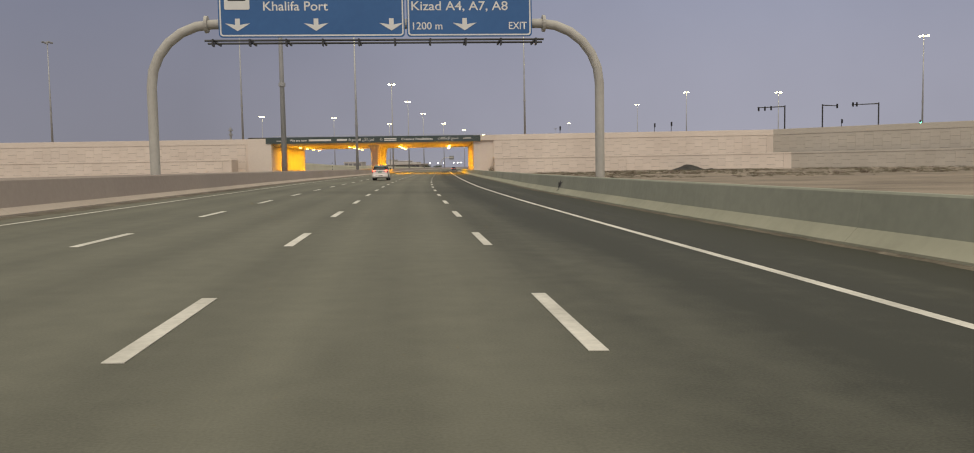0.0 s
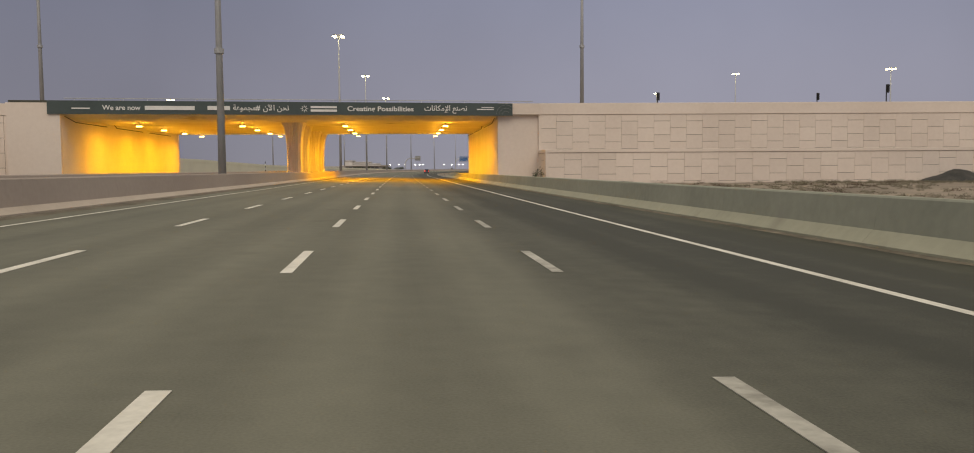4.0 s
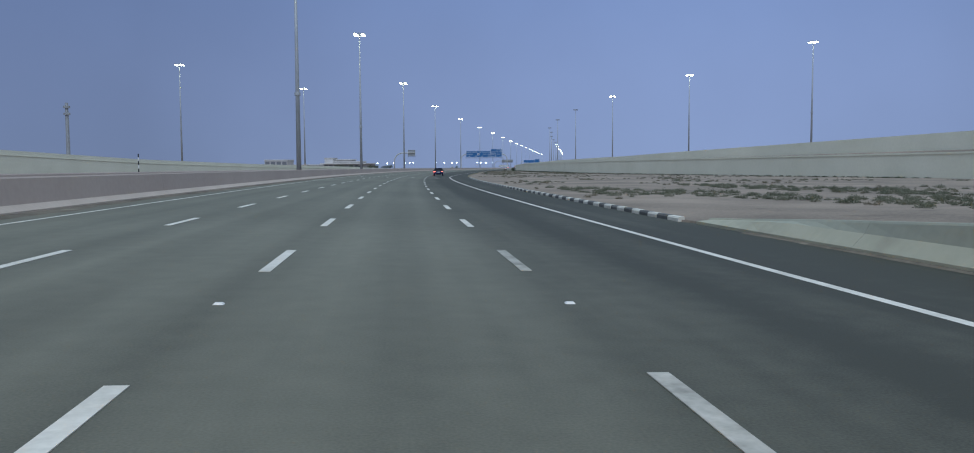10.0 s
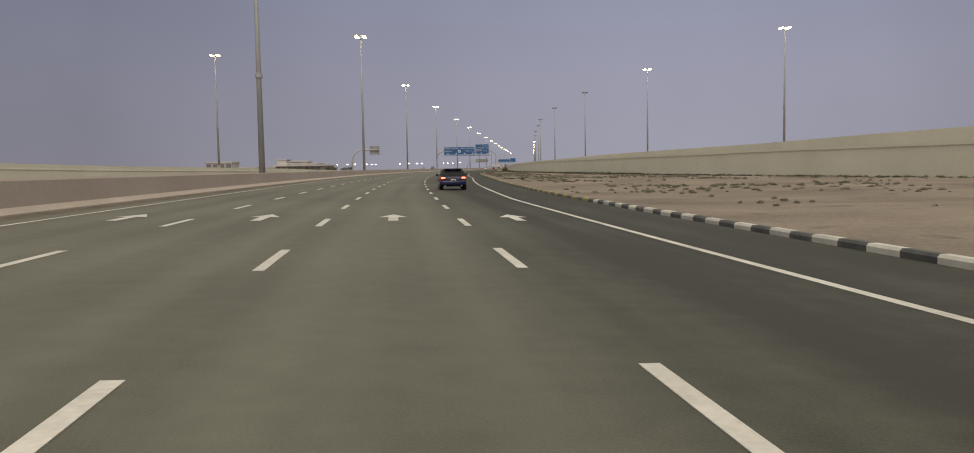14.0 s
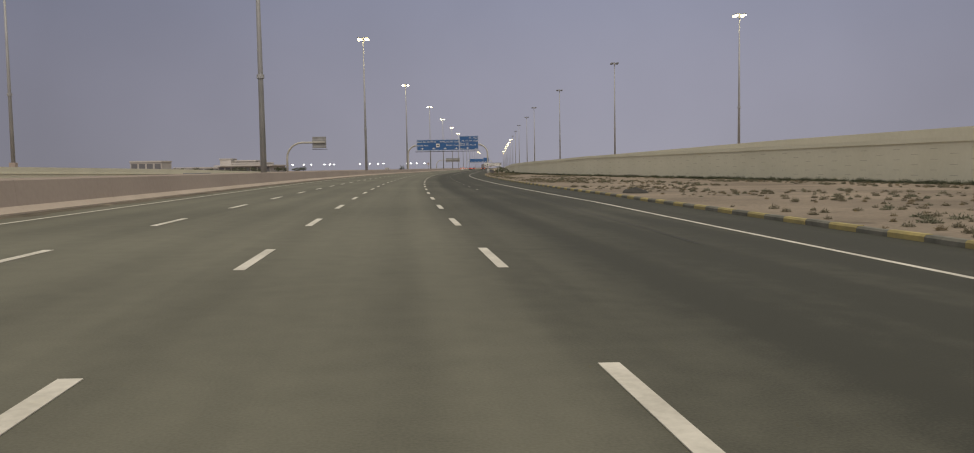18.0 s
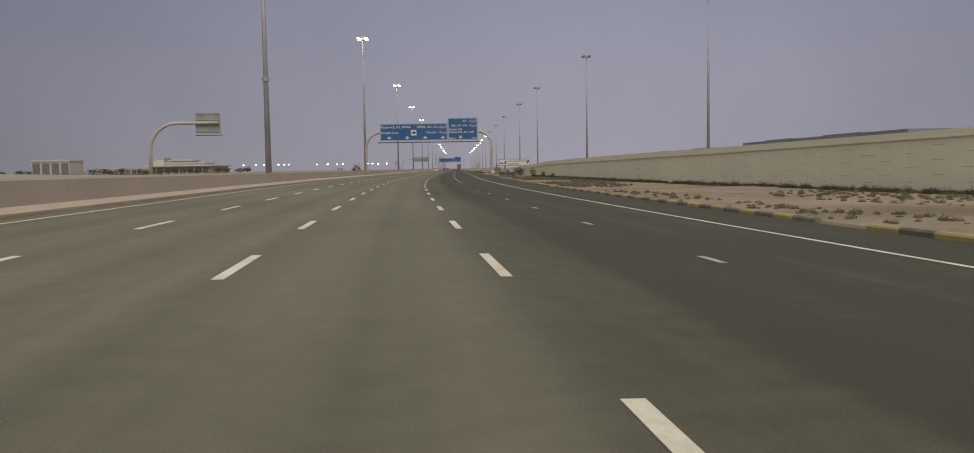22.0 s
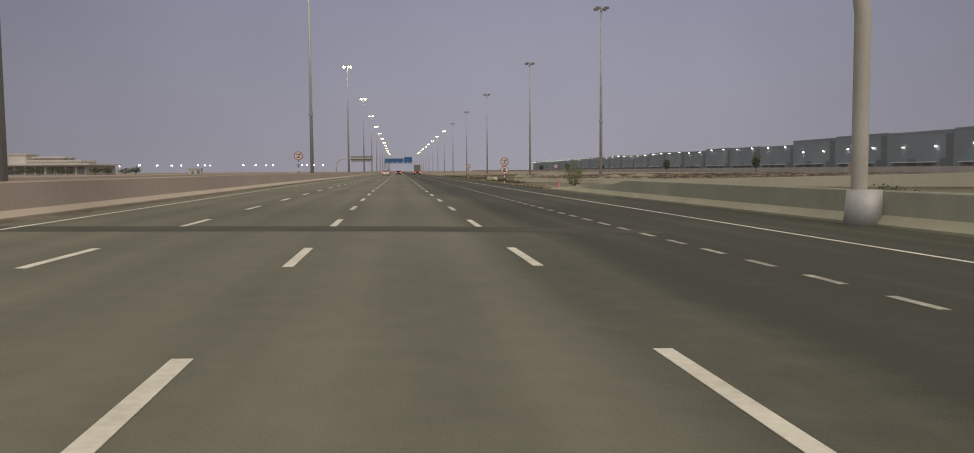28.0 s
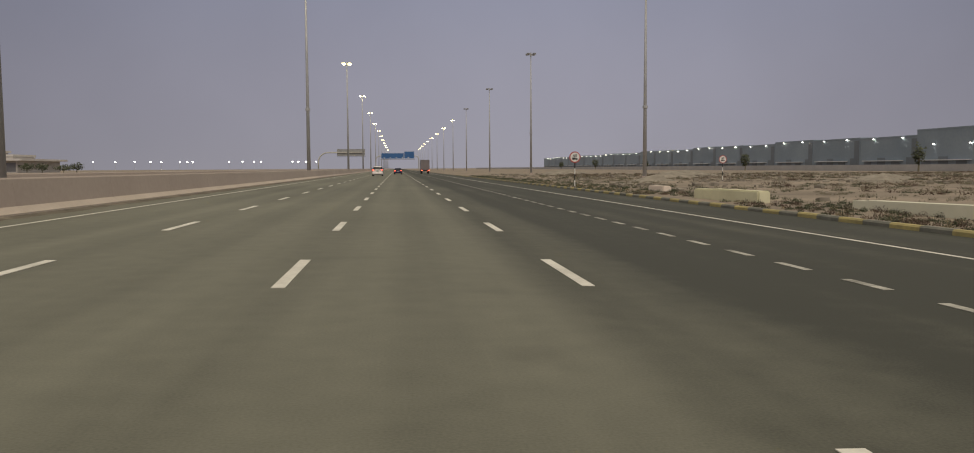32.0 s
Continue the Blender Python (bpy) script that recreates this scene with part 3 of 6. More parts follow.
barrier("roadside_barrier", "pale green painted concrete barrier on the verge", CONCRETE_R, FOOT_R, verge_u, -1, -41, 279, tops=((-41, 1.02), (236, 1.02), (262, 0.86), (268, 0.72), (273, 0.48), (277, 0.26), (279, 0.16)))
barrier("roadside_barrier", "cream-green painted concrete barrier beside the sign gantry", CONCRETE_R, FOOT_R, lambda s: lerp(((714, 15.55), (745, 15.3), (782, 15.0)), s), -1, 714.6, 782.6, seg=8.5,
        tops=((757.3, 1.05), (760, 0.78), (766.5, 0.64), (771, 0.46), (775.5, 0.30), (782.6, 0.08)))
bb = bmesh.new()
ribbon(bb, lambda s: jersey(-13.2, -1, 0.25), -40, 2600, 12, closed=True)
tagged(part("opposite_barrier", bb, CONCRETE_L), "concrete barrier of the opposite carriageway", "barrier", kind="structure")

# ---- the overpass ----
BR = at(200, 0)
SKEW, FRONT = 0.07, -2.6
SHEAR = Matrix(((1, 0, 0, 0), (SKEW, 1, 0, FRONT), (0, 0, 1, 0), (0, 0, 0, 1)))
WALL_SHEAR = Matrix(((1, 0, 0, 0), (-0.0747, 1, 0, -0.33), (0, 0, 1, 0), (0, 0, 0, 1)))
DEPTH, SOFF = 43.6, 6.95
overpass = thing("overpass", "concrete road overpass lit amber underneath", "bridge", m=BR, kind="structure")


def sheared(bm):
    bmesh.ops.transform(bm, matrix=SHEAR, verts=bm.verts[:])
    return bm


b = bmesh.new()
prof = ((0.0, 7.45), (0.3, 7.35), (3.2, SOFF), (DEPTH - 3.2, SOFF), (DEPTH - 0.2, 7.3), (DEPTH, 7.5), (DEPTH, 8.7), (0.0, 8.7))
rows_ = [[b.verts.new((x, y + (max(0.0, -x) * 0.1 if y > DEPTH - 4 else 0.0), z)) for y, z in prof] for x in np.linspace(-33.3, 12.55, 12)]
for p0, p1 in zip(rows_, rows_[1:]):
    for k in range(len(prof)):
        b.faces.new((p0[k], p0[(k + 1) % len(prof)], p1[(k + 1) % len(prof)], p1[k]))
b.faces.new(rows_[0]), b.faces.new(rows_[-1][::-1])
part("deck", sheared(b), SOFFIT, overpass, "stained concrete deck soffit")
b = bmesh.new()
box(b, 12.6, 17.4, 0.55, DEPTH, -0.6, 7.5)
box(b, 12.6, 17.4, 0.02, DEPTH, 7.5, 8.74)
part("abutment", sheared(b), WALL, overpass)
b = bmesh.new()
box(b, -38.5, -33.35, 0.02, DEPTH + 3.4, -0.6, 8.5)
part("abutment", sheared(b), WALL, overpass)


def fluting(x, face, y0, y1, z0, z1, pitch=0.22, deep=0.024):
    """Ribbed cladding in a wall that faces along x."""
    b, n = bmesh.new(), int((y1 - y0) / pitch)
    low, high = [], []
    for i in range(n):
        for f, d in ((0.0, 0.0), (0.35, 0.0), (0.5, deep), (0.85, deep)):
            y = y0 + (i + f) * pitch
            low.append(b.verts.new((x + face * d, y, z0)))
            high.append(b.verts.new((x + face * d, y, z1)))
    for i in range(len(low) - 1):
        b.faces.new((low[i], low[i + 1], high[i + 1], high[i]))
    part("fluted_cladding", sheared(b), FLUTED, overpass)


fluting(12.585, -1, 0.9, DEPTH - 0.4, 0.0, SOFF + 0.3)
fluting(-33.335, 1, 0.4, DEPTH + 3.0, 0.0, SOFF + 0.3)
for x_ in (12.2, -33.0):
    for y0_, y1_, rise_ in ((3.4, 13.0, 3.0), (16.5, 27.0, 1.2), (30.0, 41.0, 0.0)):
        b = bmesh.new()
        tube(b, ([(x_, y0_ - rise_, SOFF + 0.14)] if rise_ else []) + [(x_, y0_, SOFF - 0.32), (x_, y1_, SOFF - 0.32)], 0.05, 8)
        part("drain_pipe", sheared(b), DARK, overpass)


def pier(y):
    """A square fluted column that flares out under the deck."""
    b, rings = bmesh.new(), []
    for z, r in ((-0.6, 0.82), (3.2, 0.82), (4.4, 0.85), (5.2, 0.92), (5.9, 1.03), (6.5, 1.18), (SOFF + 0.02, 1.38)):
        ring = []
        for k in range(112):
            a = 2 * math.pi * k / 112
            c, s_ = math.cos(a), math.sin(a)
            q = r / max(abs(c), abs(s_)) * (0.93 if abs(abs(c) - abs(s_)) < 0.12 else 1.0)
            q *= 0.955 if k % 5 < 2 else 1.0
            ring.append(b.verts.new((-10.82 - 0.012 * y + q * c, y + q * s_, z)))
        rings.append(ring)
    for p0, p1 in zip(rings, rings[1:]):
        for k in range(112):
            b.faces.new((p0[k], p0[(k + 1) % 112], p1[(k + 1) % 112], p1[k]))
    part("pier", b, FLUTED, overpass, "fluted concrete pier with flared head")


for y_ in (5.7, 13.9, 28.4, 38.4):
    pier(y_)
b = bmesh.new()
box(b, -38.4, 17.3, 0.4, DEPTH - 0.4, 8.55, 8.76)
part("roadway", sheared(b), ASPHALT_DARK, overpass, "asphalt roadway on top of the deck")
b = bmesh.new()
tube(b, [(-33, 0.3, 8.98), (16.6, 0.3, 8.98)], 0.035, 8)
for x_ in np.arange(-32, 16.6, 2.4):
    tube(b, [(x_, 0.3, 8.68), (x_, 0.3, 8.98)], 0.025, 6)
part("rail", sheared(b), STEEL, overpass)

# amber lamps under the deck
tl = thing("tunnel_lamp", "lit amber floodlight under the overpass soffit", "lamp", "lamps under the overpass")
b = bmesh.new()
soft_box(b, -0.24, 0.24, -0.17, 0.17, 0.02, 0.12, 0.03)
box(b, -0.05, 0.05, -0.05, 0.05, 0.12, 0.34)
part("housing", b, STEEL, tl)
b = bmesh.new()
soft_box(b, -0.30, 0.30, -0.21, 0.21, -0.10, 0.015, 0.03)
part("lens", b, AMBER, tl, "glowing amber lens")
first_lamp = True
LAMP_Y = (5.4, 15.7, 26.0, 36.3)
for x_ in (7.0, -4.9, -16.8, -28.5):
    for y_ in LAMP_Y:
        m_ = BR @ Matrix.Translation((x_, y_, SOFF - 0.36))
        if first_lamp:
            tl.matrix_basis, first_lamp = m_, False
        else:
            copy_thing(tl, m_)
        ld = bpy.data.lights.new("amber", "AREA")
        ld.shape, ld.size, ld.size_y, ld.energy, ld.color = "RECTANGLE", 0.5, 0.4, 790, (1.0, 0.46, 0.012)
        ld.spread = radians(175)
        lo = new("amber", ld)
        lo.matrix_basis = m_ @ Matrix.Translation((0, 0, -0.14))
        # unseen point light added below each lamp to brighten the soffit
        pd = bpy.data.lights.new("amber_fill", "POINT")
        pd.energy, pd.color, pd.shadow_soft_size = 205, (1.0, 0.46, 0.012), 0.3
        new("amber_fill", pd).matrix_basis = m_ @ Matrix.Translation((0, 0, -0.85))

# banner on the parapet
banner = thing("parapet_banner", "dark green banner with white writing along the parapet", "banner", m=BR)
b = bmesh.new()
box(b, -34.5, 14.2, -0.16, -0.02, 7.33, 8.70)
part("panel", sheared(b), GREEN_BANNER, banner)
BANNER_M = Matrix.Rotation(math.atan(SKEW), 4, "Z")
btext = new("writing")
btext.parent = banner
btext.matrix_basis = BANNER_M
for body_, x0_, x1_, z_, h_ in (("We are now", -29.4, -25.6, 7.77, 0.70), (arabic("نحن الآن"), -13.2, -10.5, 7.80, 0.80), (arabic("#مجموعة"), -16.3, -13.5, 7.80, 0.80), ("Creating Possibilities", -4.3, 2.9, 7.78, 0.72),
                                (arabic("نصنع الإمكانات"), 4.1, 8.85, 7.86, 0.80)):
    lettering(body_, h_, x0_, FRONT - 0.19, z_, WHITE, btext, width=x1_ - x0_, bold=0.014)
for x0_, x1_, z0_, z1_ in ((-25.2, -20.2, 7.78, 8.20), (-18.9, -16.6, 7.80, 8.22), (-8.2, -5.4, 8.06, 8.28), (-8.2, -5.4, 7.67, 7.92), (10.5, 11.9, 8.18, 8.27), (10.0, 11.9, 7.95, 8.07), (-32.4, -30.6, 7.85, 7.98)):
    b = bmesh.new()
    box(b, x0_, x1_, FRONT - 0.205, FRONT - 0.185, z0_, z1_)
    part("bar", b, WHITE, btext)
for k_ in range(8):
    a_ = math.pi * k_ / 4
    b = bmesh.new()
    plate(b, [(-8.87 + r_ * math.cos(a_ + d_), 8.0 + r_ * math.sin(a_ + d_)) for r_, d_ in ((0.16, -0.3), (0.44, 0.0), (0.16, 0.3))], FRONT - 0.205, FRONT - 0.185)
    part("star_ray", b, WHITE, btext)
for r_ in (0.45, 0.8, 1.15):
    b = bmesh.new()
    tube(b, [(13.3 + r_ * math.cos(radians(a_)), FRONT - 0.195, 7.38 + r_ * math.sin(radians(a_))) for a_ in range(40, 176, 15)], 0.012, 5)
    part("arc", b, STEEL, btext)

# ---- retaining walls of the embankments ----


def panel_mesh(w, h, mat_):
    b = bmesh.new()
    box(b, -w / 2, w / 2, -0.06, 0, -h / 2, h / 2)
    bmesh.ops.bevel(b, geom=[e for e in b.edges if all(v.co.y < -0.05 for v in e.verts)], offset=0.012, segments=1, affect="EDGES")
    ob = part("wall_panel", b, mat_)
    me = ob.data
    bpy.data.objects.remove(ob)
    return me


PW, PH = 1.86, 1.56
PANEL, PANEL_HALF = panel_mesh(PW - 0.012, PH - 0.035, WALL), panel_mesh(PW - 0.012, PH / 2 - 0.035, WALL)
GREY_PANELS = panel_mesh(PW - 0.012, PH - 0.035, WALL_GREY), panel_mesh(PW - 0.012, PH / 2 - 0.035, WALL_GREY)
PANEL_JOBS = []


def panel_wall(root, p0, p1, z0, z1, coping=0.0, paint=WALL):
    """Backing, staggered facing panels and a coping between two ground points; panels are laid at the end of the file."""
    p0, p1 = Vector((*p0[:2], 0)), Vector((*p1[:2], 0))
    run = p1 - p0
    m = Matrix.Translation(p0) @ Matrix.Rotation(math.atan2(run.y, run.x), 4, "Z")
    b = bmesh.new()
    box(b, 0, run.length, 0.0, 0.5, z0 - 0.6, z1, m)
    part("backing", b, JOINT, root)
    for x_e in (0.0, run.length):
        b = bmesh.new()
        box(b, x_e - 0.16, x_e + 0.16, -0.075, 0.53, z0 - 0.6, z1 - 0.01, m)
        part("end_post", b, paint, root)
    if coping:
        b = bmesh.new()
        box(b, -0.02, run.length + 0.02, -0.14, 0.52, z1 - coping, z1 + 0.03, m)
        bmesh.ops.bevel(b, geom=b.edges[:], offset=0.02, segments=1, affect="EDGES")
        part("coping", b, paint, root)
    PANEL_JOBS.append((root, m, run.length, z0, z1 - coping, paint))


L = lambda x, y: BR @ (WALL_SHEAR @ Vector((x, y, 0)))
LW = lambda x, y: BR @ Vector((x, y - 4.4 + 0.02 * (x + 38.5), 0))
wall_r = thing("wall_east", "cream retaining wall of staggered concrete panels beside the overpass", "wall", kind="structure")
panel_wall(wall_r, L(17.42, 0.5), L(82, 0.5), 0.0, 8.74, 1.25)
panel_wall(wall_r, L(17.3, -4.9), L(84, -4.9), -0.3, 3.4, 0.32)
panel_wall(wall_r, L(17.25, 0.2), L(17.25, -4.6), -0.3, 3.4, 0.32)
# the section that turns off is painted in its shaded tone
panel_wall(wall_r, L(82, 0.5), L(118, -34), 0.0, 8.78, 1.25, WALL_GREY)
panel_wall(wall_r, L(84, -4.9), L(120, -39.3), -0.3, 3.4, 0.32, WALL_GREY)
b = bmesh.new()
box(b, 17.4, 81, 1.0, DEPTH, -0.5, 7.9)
box(b, 17.9, 84, -4.4, 1.1, -0.5, 3.0)
bmesh.ops.transform(b, matrix=BR @ WALL_SHEAR, verts=b.verts[:])
part("fill", b, SAND, wall_r)
wall_l = thing("wall_west", "cream two-tier retaining wall beyond the opposite carriageway", "wall", kind="structure")
panel_wall(wall_l, LW(-110, 0.5), LW(-38.52, 0.5), 0.0, 8.45, 1.2)
panel_wall(wall_l, LW(-112, -5.0), LW(-41.5, -5.0), 0.0, 3.9, 0.32)
b = bmesh.new()
box(b, -41.48, -41.2, -4.9, 0.6, -0.5, 3.86)
bmesh.ops.transform(b, matrix=BR @ Matrix.Translation((0, -4.46, 0)), verts=b.verts[:])
part("return_wall", b, WALL, wall_l)
b = bmesh.new()
box(b, -110, -38.5, 1.0, DEPTH, -0.5, 7.9)
box(b, -112, -41.5, -4.5, 1.1, -0.5, 3.5)
bmesh.ops.transform(b, matrix=BR @ Matrix.Translation((0, -4.4, 0)), verts=b.verts[:])
part("fill", b, SAND, wall_l)

# ramp walls that run down to the road beyond the overpass
RAMP_U = [(236, 120), (280, 88), (336, 70), (406, 57), (450, 48), (500, 40.5), (550, 35), (600, 28.5), (640, 24.8), (690, 22.3), (720, 20.6), (760, 21.6), (800, 20.8), (838, 18.6)]
RAMP_Z = [(236, 8.4), (300, 7.1), (336, 6.2), (420, 5.0), (480, 4.2), (541, 3.75), (600, 2.84), (622, 2.64), (650, 2.5), (690, 2.25), (720, 1.42), (740, 1.05), (760, 0.72), (800, 0.38), (820, 0.22), (838, 0.08)]


def low_top(s):
    return min(lerp(RAMP_Z, s), 2.95)


def wall_section(u, z, w=0.4):
    return [(u, -0.6), (u, z), (u + w, z), (u + w, -0.6)]


ramp_wall = thing("wall_ramp", "long cream retaining wall that falls along the slip ramp", "wall", kind="structure")
b = bmesh.new()
ribbon(b, lambda s: wall_section(lerp(RAMP_U, s), low_top(s)), 240, 838, 6, closed=True)
part("wall_face", b, WALL_YELLOW, ramp_wall)
b = bmesh.new()
ribbon(b, lambda s: [(lerp(RAMP_U, s) - 0.12, low_top(s) - lerp(((470, 0.2), (471, 0.28), (600, 0.36), (650, 0.52), (700, 0.5), (735, 0.46)), s)), (lerp(RAMP_U, s) - 0.12, low_top(s) + 0.03), (lerp(RAMP_U, s) + 0.45, low_top(s) + 0.03),
                     (lerp(RAMP_U, s) + 0.45, low_top(s) - 0.2)], 240, 837, 6, closed=True)
part("coping", b, WALL_YELLOW, ramp_wall)
b = bmesh.new()
ribbon(b, lambda s: wall_section(lerp(RAMP_U, s) + 9.0 * min(1, (600 - s) / 120), max(lerp(RAMP_Z, s), 2.9)), 240, 590, 6, closed=True)
part("upper_tier", b, WALL_YELLOW, ramp_wall)
b = bmesh.new()
ribbon(b, lambda s: [(lerp(RAMP_U, s) + 0.4, low_top(s) - 0.1), (lerp(RAMP_U, s) + 40, lerp(RAMP_Z, s) - 0.4)], 240, 740, 8)
part("ramp_fill", b, SAND, ramp_wall)
WEST_U = [(236, -92), (300, -82), (390, -70), (450, -62), (510, -55), (570, -48), (630, -42), (700, -36.5), (800, -34)]
WEST_Z = [(236, 7.0), (300, 6.2), (390, 5.2), (450, 3.65), (510, 2.9), (570, 2.4), (615, 2.0), (640, 1.6), (670, 1.2), (700, 0.98), (800, 0.7)]
b = bmesh.new()
ribbon(b, lambda s: [(lerp(WEST_U, s), -0.5), (lerp(WEST_U, s), lerp(WEST_Z, s)), (lerp(WEST_U, s) - 0.5, lerp(WEST_Z, s)), (lerp(WEST_U, s) - 0.5, -0.5)], 236, 800, 8, closed=True)
west = tagged(part("wall_west_ramp", b, WALL_YELLOW), "long cream parapet wall beyond the opposite carriageway", "wall", kind="structure")
b = bmesh.new()
ribbon(b, lambda s: [(lerp(WEST_U, s) + 0.1, lerp(WEST_Z, s) - 0.9), (lerp(WEST_U, s) + 0.1, lerp(WEST_Z, s) - 0.78), (lerp(WEST_U, s) - 0.2, lerp(WEST_Z, s) - 0.78)], 236, 700, 8, closed=True)
part("string_course", b, WALL_YELLOW, west)
# ---- high lighting masts ----


def mast(lit, height=28.6):
    root = thing("lighting_mast", "tall tapered steel lighting mast with " + ("lit lamp heads" if lit else "dark unlit lamp heads"), "street lamp", "lighting masts")
    b = bmesh.new()
    tube(b, [(0, 0, -1.8), (0, 0, height * 0.5), (0, 0, height)], [0.30, 0.20, 0.10], 12)
    part("pole", b, MAST, root, smooth=True)
    b = bmesh.new()
    soft_box(b, -0.42, 0.42, -0.42, 0.42, -1.6, 0.35, 0.04)
    part("footing", b, CONCRETE_L, root)
    b = bmesh.new()
    tube(b, [(0, 0, 9.6), (0, 0, 9.95)], 0.34, 12)
    part("collar", b, MAST, root)
    b = bmesh.new()
    tube(b, [(0, 0, height - 0.5), (0, 0, height + 0.35)], [0.26, 0.2], 10)
    for k in range(4):
        a = math.pi * (k / 2 + 0.25)
        tube(b, [(0, 0, height), (0.85 * math.cos(a), 0.85 * math.sin(a), height + 0.05)], 0.05, 6)
    part("head_frame", b, MAST, root)
    for k in range(4):
        a = math.pi * (k / 2 + 0.25)
        m = Matrix.Translation((0.95 * math.cos(a), 0.95 * math.sin(a), height)) @ Matrix.Rotation(a, 4, "Z")
        b = bmesh.new()
        soft_box(b, -0.25, 0.50, -0.26, 0.26, 0.0, 0.2, 0.05, m)
        lum = part("luminaire", b, MAST, root)
        # oversized lens; the lamp's glow in the haze is put into its depth
        b = bmesh.new()
        soft_box(b, -0.22, 0.48, -0.25, 0.25, -0.24, -0.005, 0.07, m)
        part("lens", b, LAMP_ON if lit else LAMP_OFF, lum)
    return root


MASTS_LIT = [(87, -11.2), (166, -11.2), (281, -11.2), (355.2, -10.85), (433, -11.1), (533, -11.1), (635.5, -11.2), (735, -11.3), (836, -11.2), (933, -11.2), (1034, -11.1)]
MASTS_LIT += [(1134 + 100 * k, -11.1) for k in range(11)]
MASTS_LIT += [(219.8, 26.7), (332.6, 135.7), (408, 116.5), (486.7, 103.9), (557.6, 86.1), (630, 66.7), (241, 144.3), (435, -94), (507.6, -74), (576.5, -54.2)]
MASTS_LIT += [(1290 + 95 * k, 33.6) for k in range(9)]
MASTS_OFF = [(704.8, 52.7), (778.3, 42.4), (847.7, 36.0), (921.5, 35.4), (1010, 33.7), (1100, 33.6), (1198, 33.6), (221.9, -45.8), (236, -100)]
MAST_Z = {557.6: 4.6, 630: 3.2, 486.7: 6.0, 408: 6.3, 704.8: 2.4, 778.3: 1.4, 507.6: 3.4, 576.5: 2.8, 236: 8.0, 219.8: 8.4, 241: 8.2, 221.9: 8.2}
for lit_, places_ in ((True, MASTS_LIT), (False, MASTS_OFF)):
    proto = mast(lit_)
    for i_, (s_, u_) in enumerate(places_):
        m_ = at(s_, u_, MAST_Z.get(s_, 0.15 if u_ < 0 else -0.2))
        if i_ == 0:
            proto.matrix_basis = m_
        else:
            copy_thing(proto, m_)

# ---- sign gantries ----


def arrow_outline(x, z, k=1.0):
    """An arrow that points down, as painted over a lane."""
    return [(x + k * a, z + k * c) for a, c in ((0, -0.33), (0.62, 0.06), (0.30, 0.02), (0.12, -0.02), (0.12, 0.30), (-0.12, 0.30), (-0.12, -0.02), (-0.30, 0.02), (-0.62, 0.06))]


def sign_board(root, x0, x1, z0, z1, y=-0.3):
    b = bmesh.new()
    plate(b, round_rect(x0, x1, z0, z1, 0.18), y, y + 0.06)
    board = part("sign_board", b, BLUE, root, "blue direction sign board with white border")
    b = bmesh.new()
    o, i = round_rect(x0 + 0.06, x1 - 0.06, z0 + 0.06, z1 - 0.06, 0.15), round_rect(x0 + 0.13, x1 - 0.13, z0 + 0.13, z1 - 0.13, 0.1)
    ov, iv = [b.verts.new((x, y - 0.006, z)) for x, z in o], [b.verts.new((x, y - 0.006, z)) for x, z in i]
    for k in range(len(ov)):
        j = (k + 1) % len(ov)
        b.faces.new((ov[k], ov[j], iv[j], iv[k]))
    part("border", b, WHITE, board)
    return board


